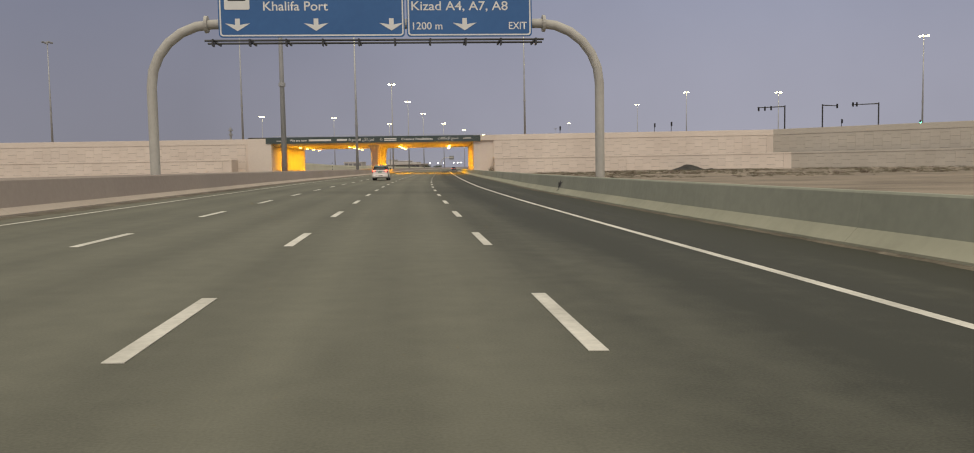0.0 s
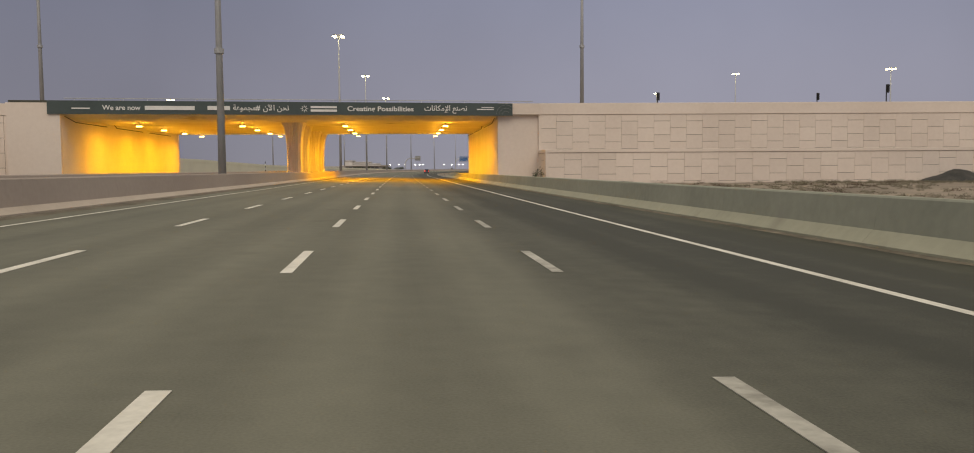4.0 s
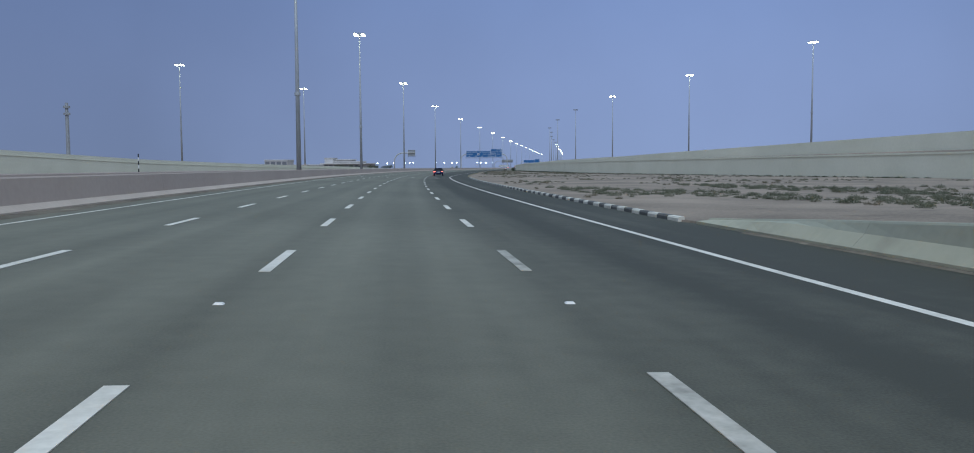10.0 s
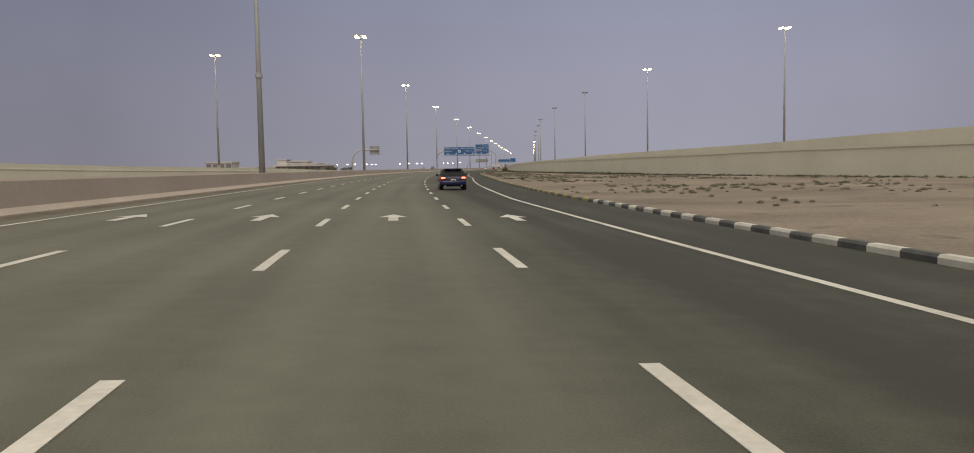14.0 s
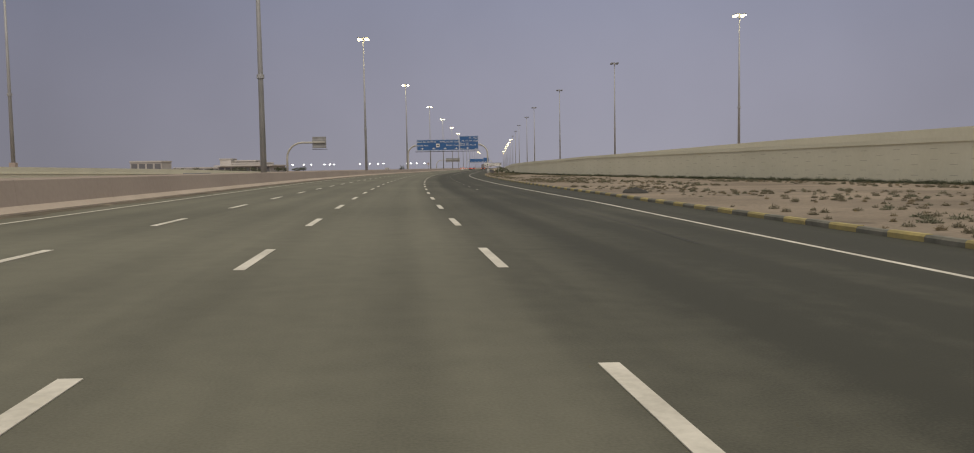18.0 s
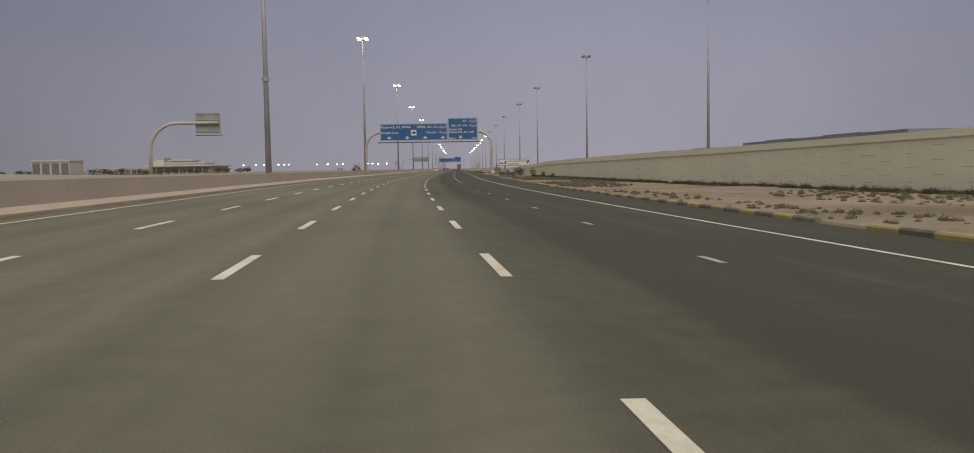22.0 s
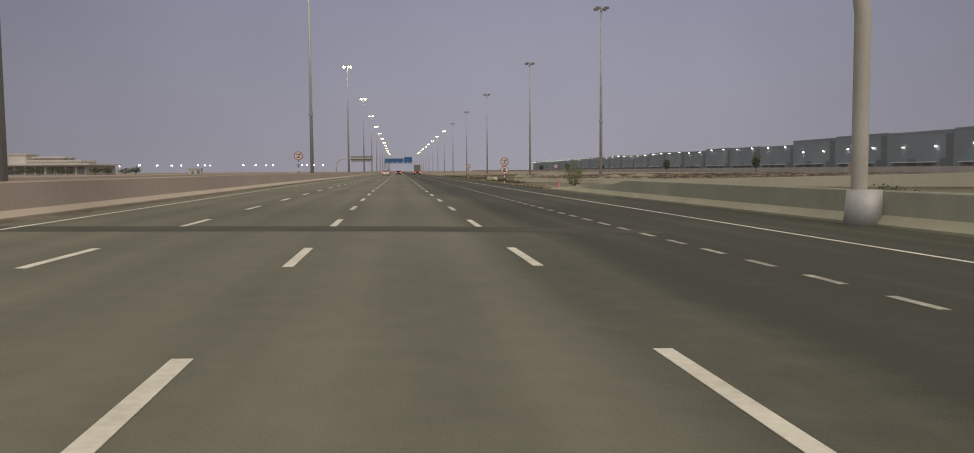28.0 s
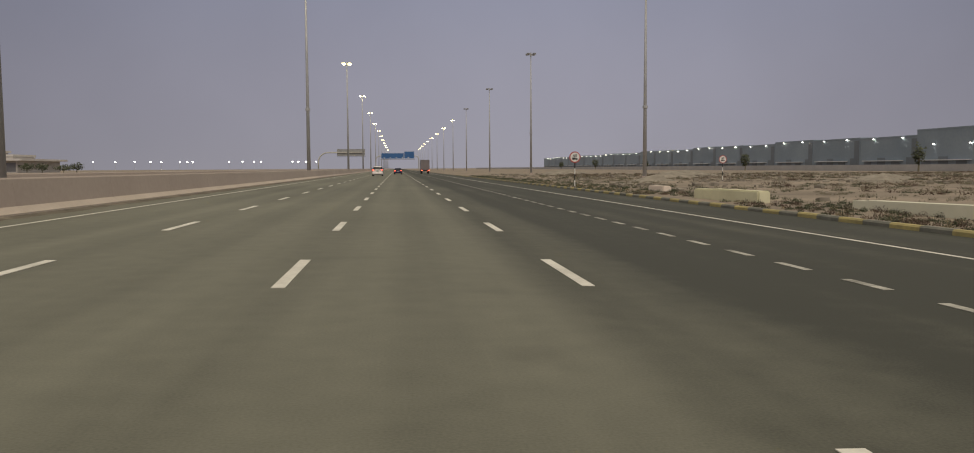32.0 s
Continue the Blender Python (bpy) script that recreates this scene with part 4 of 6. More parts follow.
def gantry(s, ul, ur, label, boards, arm_z, rail_z, r=2.4):
    """Bent tubular legs, a truss-like beam behind the boards, a lamp rail below them. boards: x0, x1, z0, z1, writing, arrows."""
    root = thing("sign_gantry", label, "sign gantry", m=at(s, 0))
    bx0, bx1 = min(q[0] for q in boards), max(q[1] for q in boards)
    for sx, ux, inner in ((1, ul, bx0 + 0.3), (-1, ur, bx1 - 0.3)):
        pts = [(ux, 0, -0.5), (ux, 0, 1.0), (ux, 0, arm_z - r)] + [(ux + sx * r * (1 - math.cos(a)), 0, arm_z - r + r * math.sin(a)) for a in (radians(15 * k) for k in range(1, 7))] + [(inner, 0, arm_z)]
        b = bmesh.new()
        tube(b, pts, 0.235, 16)
        part("leg", b, GANTRY, root, smooth=True)
        b = bmesh.new()
        tube(b, [(inner - sx * 1.0, 0, arm_z), (inner - sx * 0.86, 0, arm_z)], 0.42, 16)
        part("flange", b, GANTRY, root)
    b = bmesh.new()
    tube(b, [(bx0, 0, arm_z), (bx1, 0, arm_z)], 0.25, 12)
    part("beam", b, GANTRY, root, smooth=True)
    for x0, x1, z0, z1, lines, arrows in boards:
        board = sign_board(root, x0, x1, z0, z1)
        for body, x, z, h, align, w in lines:
            lettering(body, h, x, -0.31, z - 0.04, WHITE, board, align, w, 0.005)
        for ax in arrows:
            b = bmesh.new()
            plate(b, arrow_outline(ax, z0 + 0.62, 0.95), -0.312, -0.302)
            part("arrow", b, WHITE, board)
    b = bmesh.new()
    for yy, zz in ((-1.5, 0.0), (-0.9, -0.05)):
        tube(b, [(bx0 - 0.4, yy, rail_z + zz), (bx1 + 0.4, yy, rail_z + zz)], 0.05, 8)
    part("lamp_rail", b, DARK, root)
    n = int((bx1 - bx0) / 1.65)
    for k in range(n + 1):
        x = bx0 + (bx1 - bx0) * k / n
        b = bmesh.new()
        box(b, x - 0.04, x + 0.04, -1.7, 0.1, rail_z - 0.05, rail_z + 0.05)
        plate(b, [(x - 0.03, rail_z - 0.28), (x + 0.03, rail_z - 0.28), (x + 0.03, rail_z), (x - 0.03, rail_z)], -1.75, -1.35)
        part("bracket", b, DARK, root)
    return root


AR_KIZAD = arabic("كيزاد")
AR_PORT = arabic("ميناء خليفة")


def picture(root, x, z, k=1.0):
    b = bmesh.new()
    plate(b, round_rect(x - 0.6 * k, x + 0.6 * k, z - 0.6 * k, z + 0.6 * k, 0.08), -0.318, -0.308)
    part("pictogram_field", b, WHITE, root)
    b = bmesh.new()
    plate(b, [(x + k * a, z + k * c) for a, c in ((-0.45, 0.08), (-0.42, -0.18), (0.4, -0.18), (0.48, 0.08), (0.3, 0.08), (0.3, 0.26), (-0.2, 0.26), (-0.2, 0.08))], -0.328, -0.319)
    part("pictogram_ship", b, BLACK, root)


g1 = gantry(42.8, -10.35, 11.7, "grey tubular gantry with two blue direction signs over the road", [
    (-7.0, 1.95, 7.82, 11.3, [("Khalifa Port", -4.9, 9.15, 0.62, "LEFT", 3.1)], (-6.1, -2.35, 1.3)),
    (2.05, 8.25, 7.82, 12.2, [("Kizad A4, A7, A8", 2.25, 9.15, 0.62, "LEFT", 4.75), ("1200 m", 2.25, 8.22, 0.5, "LEFT", 1.45), ("EXIT", 8.0, 8.22, 0.5, "RIGHT", 0.9)], (4.9,))],
    8.5, 7.5, 3.0)
picture(g1, -6.1, 9.75)
g2 = gantry(729.8, -10.5, 15.2, "grey tubular gantry with two blue direction signs over five lanes", [
    (-7.6, 6.13, 7.15, 10.62, [("Kizad A2, A3, KPA6", -7.45, 9.75, 0.62, "LEFT", 6.0), ("Khalifa Port", -7.45, 8.6, 0.62, "LEFT", 3.5), (AR_KIZAD, 5.98, 9.75, 0.74, "RIGHT", 1.65),
                               ("KPA6, A3, A2", -0.15, 9.75, 0.62, "LEFT", 4.2), (AR_PORT, 5.98, 8.65, 0.74, "RIGHT", 4.1)], (-5.8, -2.1, 1.55, 5.15)),
    (6.23, 12.3, 7.15, 11.65, [("A5", 9.2, 10.88, 0.57, "LEFT", 0.88), (AR_KIZAD, 12.15, 10.88, 0.68, "RIGHT", 1.65), ("A8, A7, A4", 6.85, 9.95, 0.57, "LEFT", 3.3), (AR_KIZAD, 12.15, 9.95, 0.68, "RIGHT", 1.65),
                               ("Kizad A5", 6.4, 9.18, 0.57, "LEFT", 2.65), ("Kizad A4, A7, A8", 6.4, 8.62, 0.57, "LEFT", 5.05), ("500 m", 6.4, 7.4, 0.46, "LEFT", 1.35), ("EXIT", 12.1, 7.4, 0.46, "RIGHT", 1.0)], (8.8,))],
    8.85, 6.8, 3.0)
picture(g2, -0.78, 8.75, 0.95)
b = bmesh.new()
tube(b, [(15.38, 0, -0.5), (15.38, 0, 0.1), (15.38, 0, 0.74)], [0.62, 0.55, 0.5], 24)
part("sleeve", b, MAST, g2, smooth=True)
for s_, g_ in ((1310, "distant tubular gantry with blue direction signs"),):
    gantry(s_, -10.4, 14.8, g_, [(-7.3, 5.9, 7.0, 10.3, [], (-5.6, -2.0, 1.55, 5.05)), (6.1, 12.0, 7.0, 11.3, [], (8.6,))], 8.65, 6.65)


def back_sign(s, u, x0, x1, z0, z1, two=False):
    """A sign of the opposite carriageway, seen from behind, on a bent leg."""
    root = thing("back_of_sign", "grey back of a road sign on a bent tubular post", "road sign", m=at(s, u))
    z, r = (z0 + z1) / 2, 4.2
    b = bmesh.new()
    tube(b, [(0, 0, -0.4), (0, 0, z - r)] + [(r * (1 - math.cos(a)), 0, z - r + r * math.sin(a)) for a in (radians(15 * k) for k in range(1, 7))] + [(x1 - 0.2, 0, z)], 0.27, 14)
    part("leg", b, GANTRY, root, smooth=True)
    b = bmesh.new()
    box(b, x0, x1, 0.3, 0.36, z0, z1)
    for k in range(4):
        zz = z0 + 0.2 + (z1 - z0 - 0.4) * k / 3
        box(b, x0, x1, 0.22, 0.3, zz - 0.05, zz + 0.05)
    part("board_back", b, STEEL, root)
    b = bmesh.new()
    tube(b, [(x0 - 0.2, 0.9, z0 - 0.3), (x1 + 0.2, 0.9, z0 - 0.3)], 0.06, 8)
    part("lamp_rail", b, DARK, root)
    return root


back_sign(689.2, -39.9, 7.0, 10.8, 7.45, 10.6)
back_sign(1180, -32.0, 8.0, 20.0, 6.8, 9.8)
# ---- vehicles at rest on the road ----
GLASS = surface("tinted_glass", (0.012, 0.013, 0.015), (0.02, 0.021, 0.024), 0.12, 4, 0.5, 0.0)
GLASS.node_tree.nodes["Principled BSDF"].inputs["Specular IOR Level"].default_value = 0.22
TYRE = surface("tyre_rubber", (0.015, 0.015, 0.015), (0.03, 0.03, 0.03), 0.85, 20, 1.0, 0.1)
RIM = surface("alloy_rim", (0.35, 0.35, 0.36), (0.45, 0.45, 0.46), 0.35, 8, 1.0, 0.0, metal=0.7)
CAR_WHITE = surface("white_car_paint", (0.80, 0.75, 0.72), (0.86, 0.81, 0.78), 0.3, 2, 0.5, 0.0)
CAR_SAGE = surface("sage_roof_paint", (0.16, 0.25, 0.22), (0.20, 0.29, 0.26), 0.25, 2, 0.5, 0.0)
CAR_BLUE = surface("dark_blue_car_paint", (0.012, 0.016, 0.055), (0.02, 0.025, 0.075), 0.2, 2, 0.5, 0.0)
CAR_RED = surface("dark_red_car_paint", (0.10, 0.02, 0.02), (0.14, 0.03, 0.03), 0.25, 2, 0.5, 0.0)
TRUCK = surface("truck_sheet", (0.16, 0.14, 0.14), (0.22, 0.19, 0.19), 0.6, 4, 0.5, 0.1)
LENS_RED = surface("red_lens", (0.22, 0.01, 0.012), (0.30, 0.02, 0.02), 0.15, 3, 0.5, 0.0)
PLATE_GREEN = surface("plate_green", (0.02, 0.26, 0.12), (0.03, 0.30, 0.15), 0.5, 3, 0.5, 0.0)


def loft(bm, sections):
    rows = [[bm.verts.new(p) for p in sec] for sec in sections]
    n = len(rows[0])
    for a, b in zip(rows, rows[1:]):
        for k in range(n):
            bm.faces.new((a[k], a[(k + 1) % n], b[(k + 1) % n], b[k]))
    bm.faces.new(rows[0])
    bm.faces.new(rows[-1][::-1])


def hull(bm, stations):
    """Stations (y, half width, bottom, top, inset of the top edge): a rounded tub along y."""
    secs = []
    for y, w, z0, z1, i in stations:
        d = z1 - z0
        half = [(w * 0.80, z0), (w * 0.93, z0 + d * 0.05), (w * 0.98, z0 + d * 0.16), (w * 1.0, z0 + d * 0.34), (w * 1.0, z0 + d * 0.52), (w * 0.992, z0 + d * 0.64),
                (w - i * 0.45, z0 + d * 0.86), (w - i * 0.8, z0 + d * 0.97), (w - i * 1.6, z1)]
        secs.append([(x, y, z) for x, z in half] + [(-x, y, z) for x, z in reversed(half)])
    loft(bm, secs)


def rounded(ob, angle=38):
    for f in ob.data.polygons:
        f.use_smooth = True
    ob.data.set_sharp_from_angle(angle=radians(angle))
    return ob


def car(name, label, m, paint, roof_paint, size, shape, lit=True, group="vehicles ahead"):
    """A car whose tail is at y = 0 and which points along +y."""
    L_, W, H = size
    w, belt = W / 2, shape["belt"]
    root = thing(name, label, shape["category"], group, m)
    hood = shape["hood"]
    b = bmesh.new()
    hull(b, [(0.0, w * 0.84, 0.40, belt - 0.10, 0.05), (0.02, w * 0.89, 0.36, belt - 0.05, 0.06), (0.07, w * 0.935, 0.32, belt - 0.015, 0.06), (0.16, w * 0.965, 0.29, belt, 0.06), (0.35, w * 0.99, 0.27, belt + 0.005, 0.055),
             (0.9, w, 0.25, belt + 0.01, 0.05), (L_ * 0.35, w, 0.23, belt + 0.005, 0.05), (L_ * 0.5, w, 0.22, belt, 0.05), (L_ * 0.64, w, 0.22, belt - 0.01, 0.06),
             (L_ * hood, w * 0.99, 0.22, belt - 0.03, 0.08), (L_ * 0.83, w * 0.975, 0.23, belt - 0.09, 0.11), (L_ * 0.90, w * 0.95, 0.24, belt - 0.17, 0.13), (L_ * 0.96, w * 0.87, 0.28, belt - 0.28, 0.13), (L_, w * 0.68, 0.34, belt - 0.44, 0.08)])
    rounded(part("body", b, paint, root))
    # cabin: tinted glass all round, thin pillars, a crowned roof
    y0, y1, y2, y3 = shape["cabin"]
    zr = H - 0.07

    def ring(k, grow=0.0):
        """One turn round the glasshouse at height k from belt (0) to roof (1)."""
        yb, yf = y0 + (y1 - y0) * (k ** 1.25), y3 + (y2 - y3) * (k ** 0.9)
        x = w - 0.07 - 0.17 * k ** 1.5 + grow
        z = belt - 0.03 + (zr - belt + 0.03) * k
        half = [(x * 0.55, yb - grow), (x * 0.86, yb + 0.03 - grow), (x * 0.97, yb + 0.12), (x, yb + 0.35), (x, (yb + yf) / 2), (x * 0.99, yf - 0.45), (x * 0.93, yf - 0.16), (x * 0.70, yf - 0.02 + grow), (x * 0.35, yf + 0.05 + grow)]
        return [(px, py, z) for px, py in half] + [(-px, py, z) for px, py in reversed(half)]

    b = bmesh.new()
    loft(b, [ring(k) for k in (0.0, 0.25, 0.5, 0.75, 1.0)])
    rounded(part("glasshouse", b, GLASS, root, "dark tinted glass"))

    def shrink(pts, k, z):
        cy = (y1 + y2) / 2
        return [(px * k, cy + (py - cy) * (k * 0.5 + 0.5), z) for px, py, _ in pts]

    b = bmesh.new()
    loft(b, [ring(0.90, 0.012), ring(0.97, 0.014), shrink(ring(1.0, 0.008), 0.985, zr + 0.02), shrink(ring(1.0), 0.90, H - 0.025), shrink(ring(1.0), 0.70, H - 0.006), shrink(ring(1.0), 0.35, H)])
    rounded(part("roof", b, roof_paint, root))
    frames_ = [ring(k, 0.004) for k in (0.0, 0.3, 0.6, 0.93)]
    for sx in (0, 1):
        for i, thick in ((2, 0.018), (4, 0.03), (5, 0.028), (6, 0.03)):
            j = i if sx == 0 else 17 - i
            b = bmesh.new()
            tube(b, [f[j] for f in frames_], thick, 6)
            part("pillar", b, paint if i == 6 else BLACK, root)
    # rear details
    z_l = belt - 0.11
    for sx in (1, -1):
        b = bmesh.new()
        xo, xi = w * 0.985, w * 0.985 - 0.46
        vs = [(xo - 0.06, z_l + 0.10), (xi + 0.16, z_l + 0.06), (xi, z_l - 0.01), (xi + 0.04, z_l - 0.06), (xo - 0.13, z_l - 0.08), (xo - 0.07, z_l - 0.30), (xo - 0.04, z_l - 0.28), (xo, z_l - 0.05)]
        plate(b, [(sx * x, z) for x, z in vs], -0.03, 0.22)
        for v in b.verts:
            edge = max(0.0, (abs(v.co.x) - (xo - 0.22)) / 0.22)
            v.co.y += 0.13 * edge ** 2
        lamp = part("tail_lamp", b, LENS_RED, root, "red tail lamp")
        b = bmesh.new()
        soft_box(b, sx * (xo - 0.20) - 0.13, sx * (xo - 0.20) + 0.13, -0.05, 0.0, z_l - 0.04, z_l + 0.05, 0.012)
        part("bulb", b, TAIL if lit else LENS_RED, lamp)
        b = bmesh.new()
        soft_box(b, sx * w * 0.66 - 0.16, sx * w * 0.66 + 0.16, -0.045, 0.06, 0.50, 0.54, 0.01)
        part("reflector", b, LENS_RED, root)
        b = bmesh.new()
        xa, xb = sorted((sx * (w - 0.04), sx * (w + 0.22)))
        soft_box(b, xa, xb, y3 - 0.60, y3 - 0.44, belt + 0.0, belt + 0.17, 0.07)
        part("mirror", b, BLACK, root)
        b = bmesh.new()
        for k in (0.36, 0.60):
            yy = y0 + k * (y3 - y0)
            soft_box(b, sx * w - 0.02, sx * w + 0.02, yy, yy + 0.18, belt - 0.16, belt - 0.125, 0.008)
        part("door_handle", b, paint, root)
        b = bmesh.new()
        for k in (0.20, 0.47, 0.735):
            yy = y0 + k * (y3 - y0)
            box(b, sx * w - 0.006, sx * w + 0.0015, yy, yy + 0.006, 0.42, belt - 0.10)
        part("door_seam", b, BLACK, root)
    b = bmesh.new()
    hull(b, [(-0.06, w * 0.80, 0.40, 0.60, 0.03), (-0.03, w * 0.90, 0.36, 0.63, 0.03), (0.05, w * 0.97, 0.34, 0.64, 0.02), (0.24, w * 1.004, 0.33, 0.62, 0.02)])
    rounded(part("bumper", b, paint, root))
    b = bmesh.new()
    soft_box(b, -w * 0.72, w * 0.72, 0.12, 0.6, 0.25, 0.40, 0.04)
    part("underbody", b, BLACK, root)
    b = bmesh.new()
    soft_box(b, -0.17, 0.17, -0.035, -0.005, belt - 0.345, belt - 0.20, 0.008)
    pl = part("number_plate", b, shape["plate"], root)
    b = bmesh.new()
    box(b, -0.12, 0.12, -0.043, -0.0345, belt - 0.30, belt - 0.245)
    part("bar", b, WHITE if shape["plate"] is not WHITE else BLACK, pl)
    b = bmesh.new()
    soft_box(b, -w * 0.52, w * 0.52, -0.03, 0.02, belt - 0.19, belt - 0.16, 0.012)
    part("garnish", b, RIM, root)
    b = bmesh.new()
    tube(b, [(-0.05, y0 - 0.02, belt + 0.05), (0.30, y0 - 0.025, belt + 0.06)], 0.012, 6)
    part("wiper", b, BLACK, root)
    for sx in (1, -1):
        for yw in (L_ * 0.20, L_ * 0.79):
            b = bmesh.new()
            half = [(yw + 0.395 * math.cos(radians(a)), 0.33 + 0.395 * math.sin(radians(a))) for a in range(-14, 195, 13)]
            xs = sorted((sx * (w - 0.06), sx * (w + 0.004)))
            va, vb = [b.verts.new((xs[0], y, z)) for y, z in half], [b.verts.new((xs[1], y, z)) for y, z in half]
            b.faces.new(va), b.faces.new(vb[::-1])
            for k in range(len(half)):
                j = (k + 1) % len(half)
                b.faces.new((va[k], vb[k], vb[j], va[j]))
            part("wheel_arch", b, BLACK, root)
            b = bmesh.new()
            tube(b, [(sx * (w - 0.24), yw, 0.33), (sx * (w - 0.21), yw, 0.33), (sx * (w - 0.01), yw, 0.33), (sx * (w + 0.012), yw, 0.33), (sx * (w + 0.014), yw, 0.33)], [0.29, 0.33, 0.33, 0.30, 0.23], 28)
            wh = rounded(part("wheel", b, TYRE, root))
            b = bmesh.new()
            tube(b, [(sx * (w + 0.0), yw, 0.33), (sx * (w + 0.018), yw, 0.33)], [0.225, 0.21], 24)
            part("rim", b, BLACK, wh)
            b = bmesh.new()
            for k in range(5):
                a = 2 * math.pi * k / 5
                tube(b, [(sx * (w + 0.018), yw + 0.03 * math.cos(a), 0.33 + 0.03 * math.sin(a)), (sx * (w + 0.022), yw + 0.205 * math.cos(a), 0.33 + 0.205 * math.sin(a))], [0.035, 0.03], 6)
            arc = [(yw + 0.215 * math.cos(2 * math.pi * k / 24), 0.33 + 0.215 * math.sin(2 * math.pi * k / 24)) for k in range(25)]
            tube(b, [(sx * (w + 0.016), y, z) for y, z in arc], 0.015, 6)
            part("spoke", b, RIM, wh)
    return root


MPV = {"belt": 1.16, "hood": 0.74, "cabin": (0.06, 0.30, 2.60, 3.45), "category": "car", "plate": PLATE_GREEN}
HATCH = {"belt": 0.93, "hood": 0.72, "cabin": (0.22, 0.72, 2.35, 3.25), "category": "car", "plate": WHITE}
taxi = car("taxi", "white people carrier taxi with sage green roof, tail lamps lit", at(91.8, -1.96, road_z(-1.96, 91.8), -1), CAR_WHITE, CAR_SAGE, (4.5, 1.70, 1.63), MPV)
b = bmesh.new()
soft_box(b, -0.21, 0.21, 1.05, 1.23, 1.61, 1.695, 0.025)
rs = part("roof_sign", b, CAR_SAGE, taxi)
for sx_ in (1, -1):
    b = bmesh.new()
    soft_box(b, sx_ * 0.14 - 0.035, sx_ * 0.14 + 0.035, 1.035, 1.049, 1.645, 1.682, 0.005)
    part("roof_lamp", b, TAIL, rs)
b = bmesh.new()
for k_ in range(22):
    for j_ in range(2):
        if (k_ + j_) % 2:
            box(b, -0.50 + 0.046 * k_, -0.454 + 0.046 * k_, -0.036, -0.0305, 1.035 + 0.026 * j_, 1.061 + 0.026 * j_)
part("check_band", b, BLACK, taxi)
b = bmesh.new()
for k_ in range(5):
    box(b, -0.14 + 0.085 * k_, -0.08 + 0.085 * k_, -0.072, -0.055, 0.50, 0.57)
part("bar", b, BLACK, taxi)
b = bmesh.new()
box(b, -0.52, -0.24, -0.068, -0.05, 0.545, 0.56)
part("bar", b, BLACK, taxi)
b = bmesh.new()
tube(b, [(-0.55, -0.04, 0.31), (-0.55, 0.12, 0.31)], 0.035, 10)
part("exhaust", b, STEEL, taxi)
hatch_ = car("hatchback", "dark blue hatchback with lit red tail lamps", at(411.5, 5.2, road_z(5.2)), CAR_BLUE, CAR_BLUE, (4.28, 1.79, 1.46), HATCH)
b = bmesh.new()
soft_box(b, -0.58, 0.58, 0.50, 0.86, 1.40, 1.44, 0.015)
part("spoiler", b, CAR_BLUE, hatch_)
for sx_ in (0.55, -0.55):
    b = bmesh.new()
    tube(b, [(sx_, -0.05, 0.3), (sx_, 0.1, 0.3)], 0.045, 10)
    part("exhaust", b, STEEL, hatch_)
car("car", "white car with lit tail lamps far ahead in its lane", at(955, -1.8, road_z(-1.8, 955)), CAR_WHITE, CAR_WHITE, (4.6, 1.82, 1.7), MPV)
car("car", "dark car braking with bright tail lamps far ahead", at(1000, 1.8, road_z(1.8)), CAR_BLUE, CAR_BLUE, (4.4, 1.8, 1.45), HATCH)
car("car", "dark red car with lit tail lamps far ahead", at(1075, 2.2, road_z(2)), CAR_RED, CAR_RED, (4.5, 1.8, 1.5), HATCH)
car("car", "grey-white car with lit tail lamps in the distance", at(1130, -5.4, road_z(-5.4, 1130)), CAR_WHITE, CAR_WHITE, (4.5, 1.8, 1.5), HATCH)
truck = thing("truck", "grey box truck with red tail lamps in the slip lane", "truck", "vehicles ahead", at(1047, 9.5, road_z(9.5)))
b = bmesh.new()
soft_box(b, -1.22, 1.22, 0, 7.2, 1.1, 3.9, 0.04)
part("cargo_box", b, TRUCK, truck)
b = bmesh.new()
soft_box(b, -1.1, 1.1, 7.4, 9.2, 0.8, 2.9, 0.15)
part("cab", b, TRUCK, truck)
b = bmesh.new()
box(b, -0.5, 0.5, 0.1, 9.0, 0.7, 1.08)
part("chassis", b, BLACK, truck)
for x_ in (-0.95, 0.95):
    for y_ in (1.2, 2.4, 8.2):
        b = bmesh.new()
        tube(b, [(x_ - 0.16, y_, 0.5), (x_ + 0.16, y_, 0.5)], 0.5, 20)
        part("wheel", b, TYRE, truck)
    b = bmesh.new()
    soft_box(b, x_ - 0.17, x_ + 0.17, -0.05, 0.02, 0.85, 1.02, 0.01)
    part("tail_lamp", b, TAIL, truck)

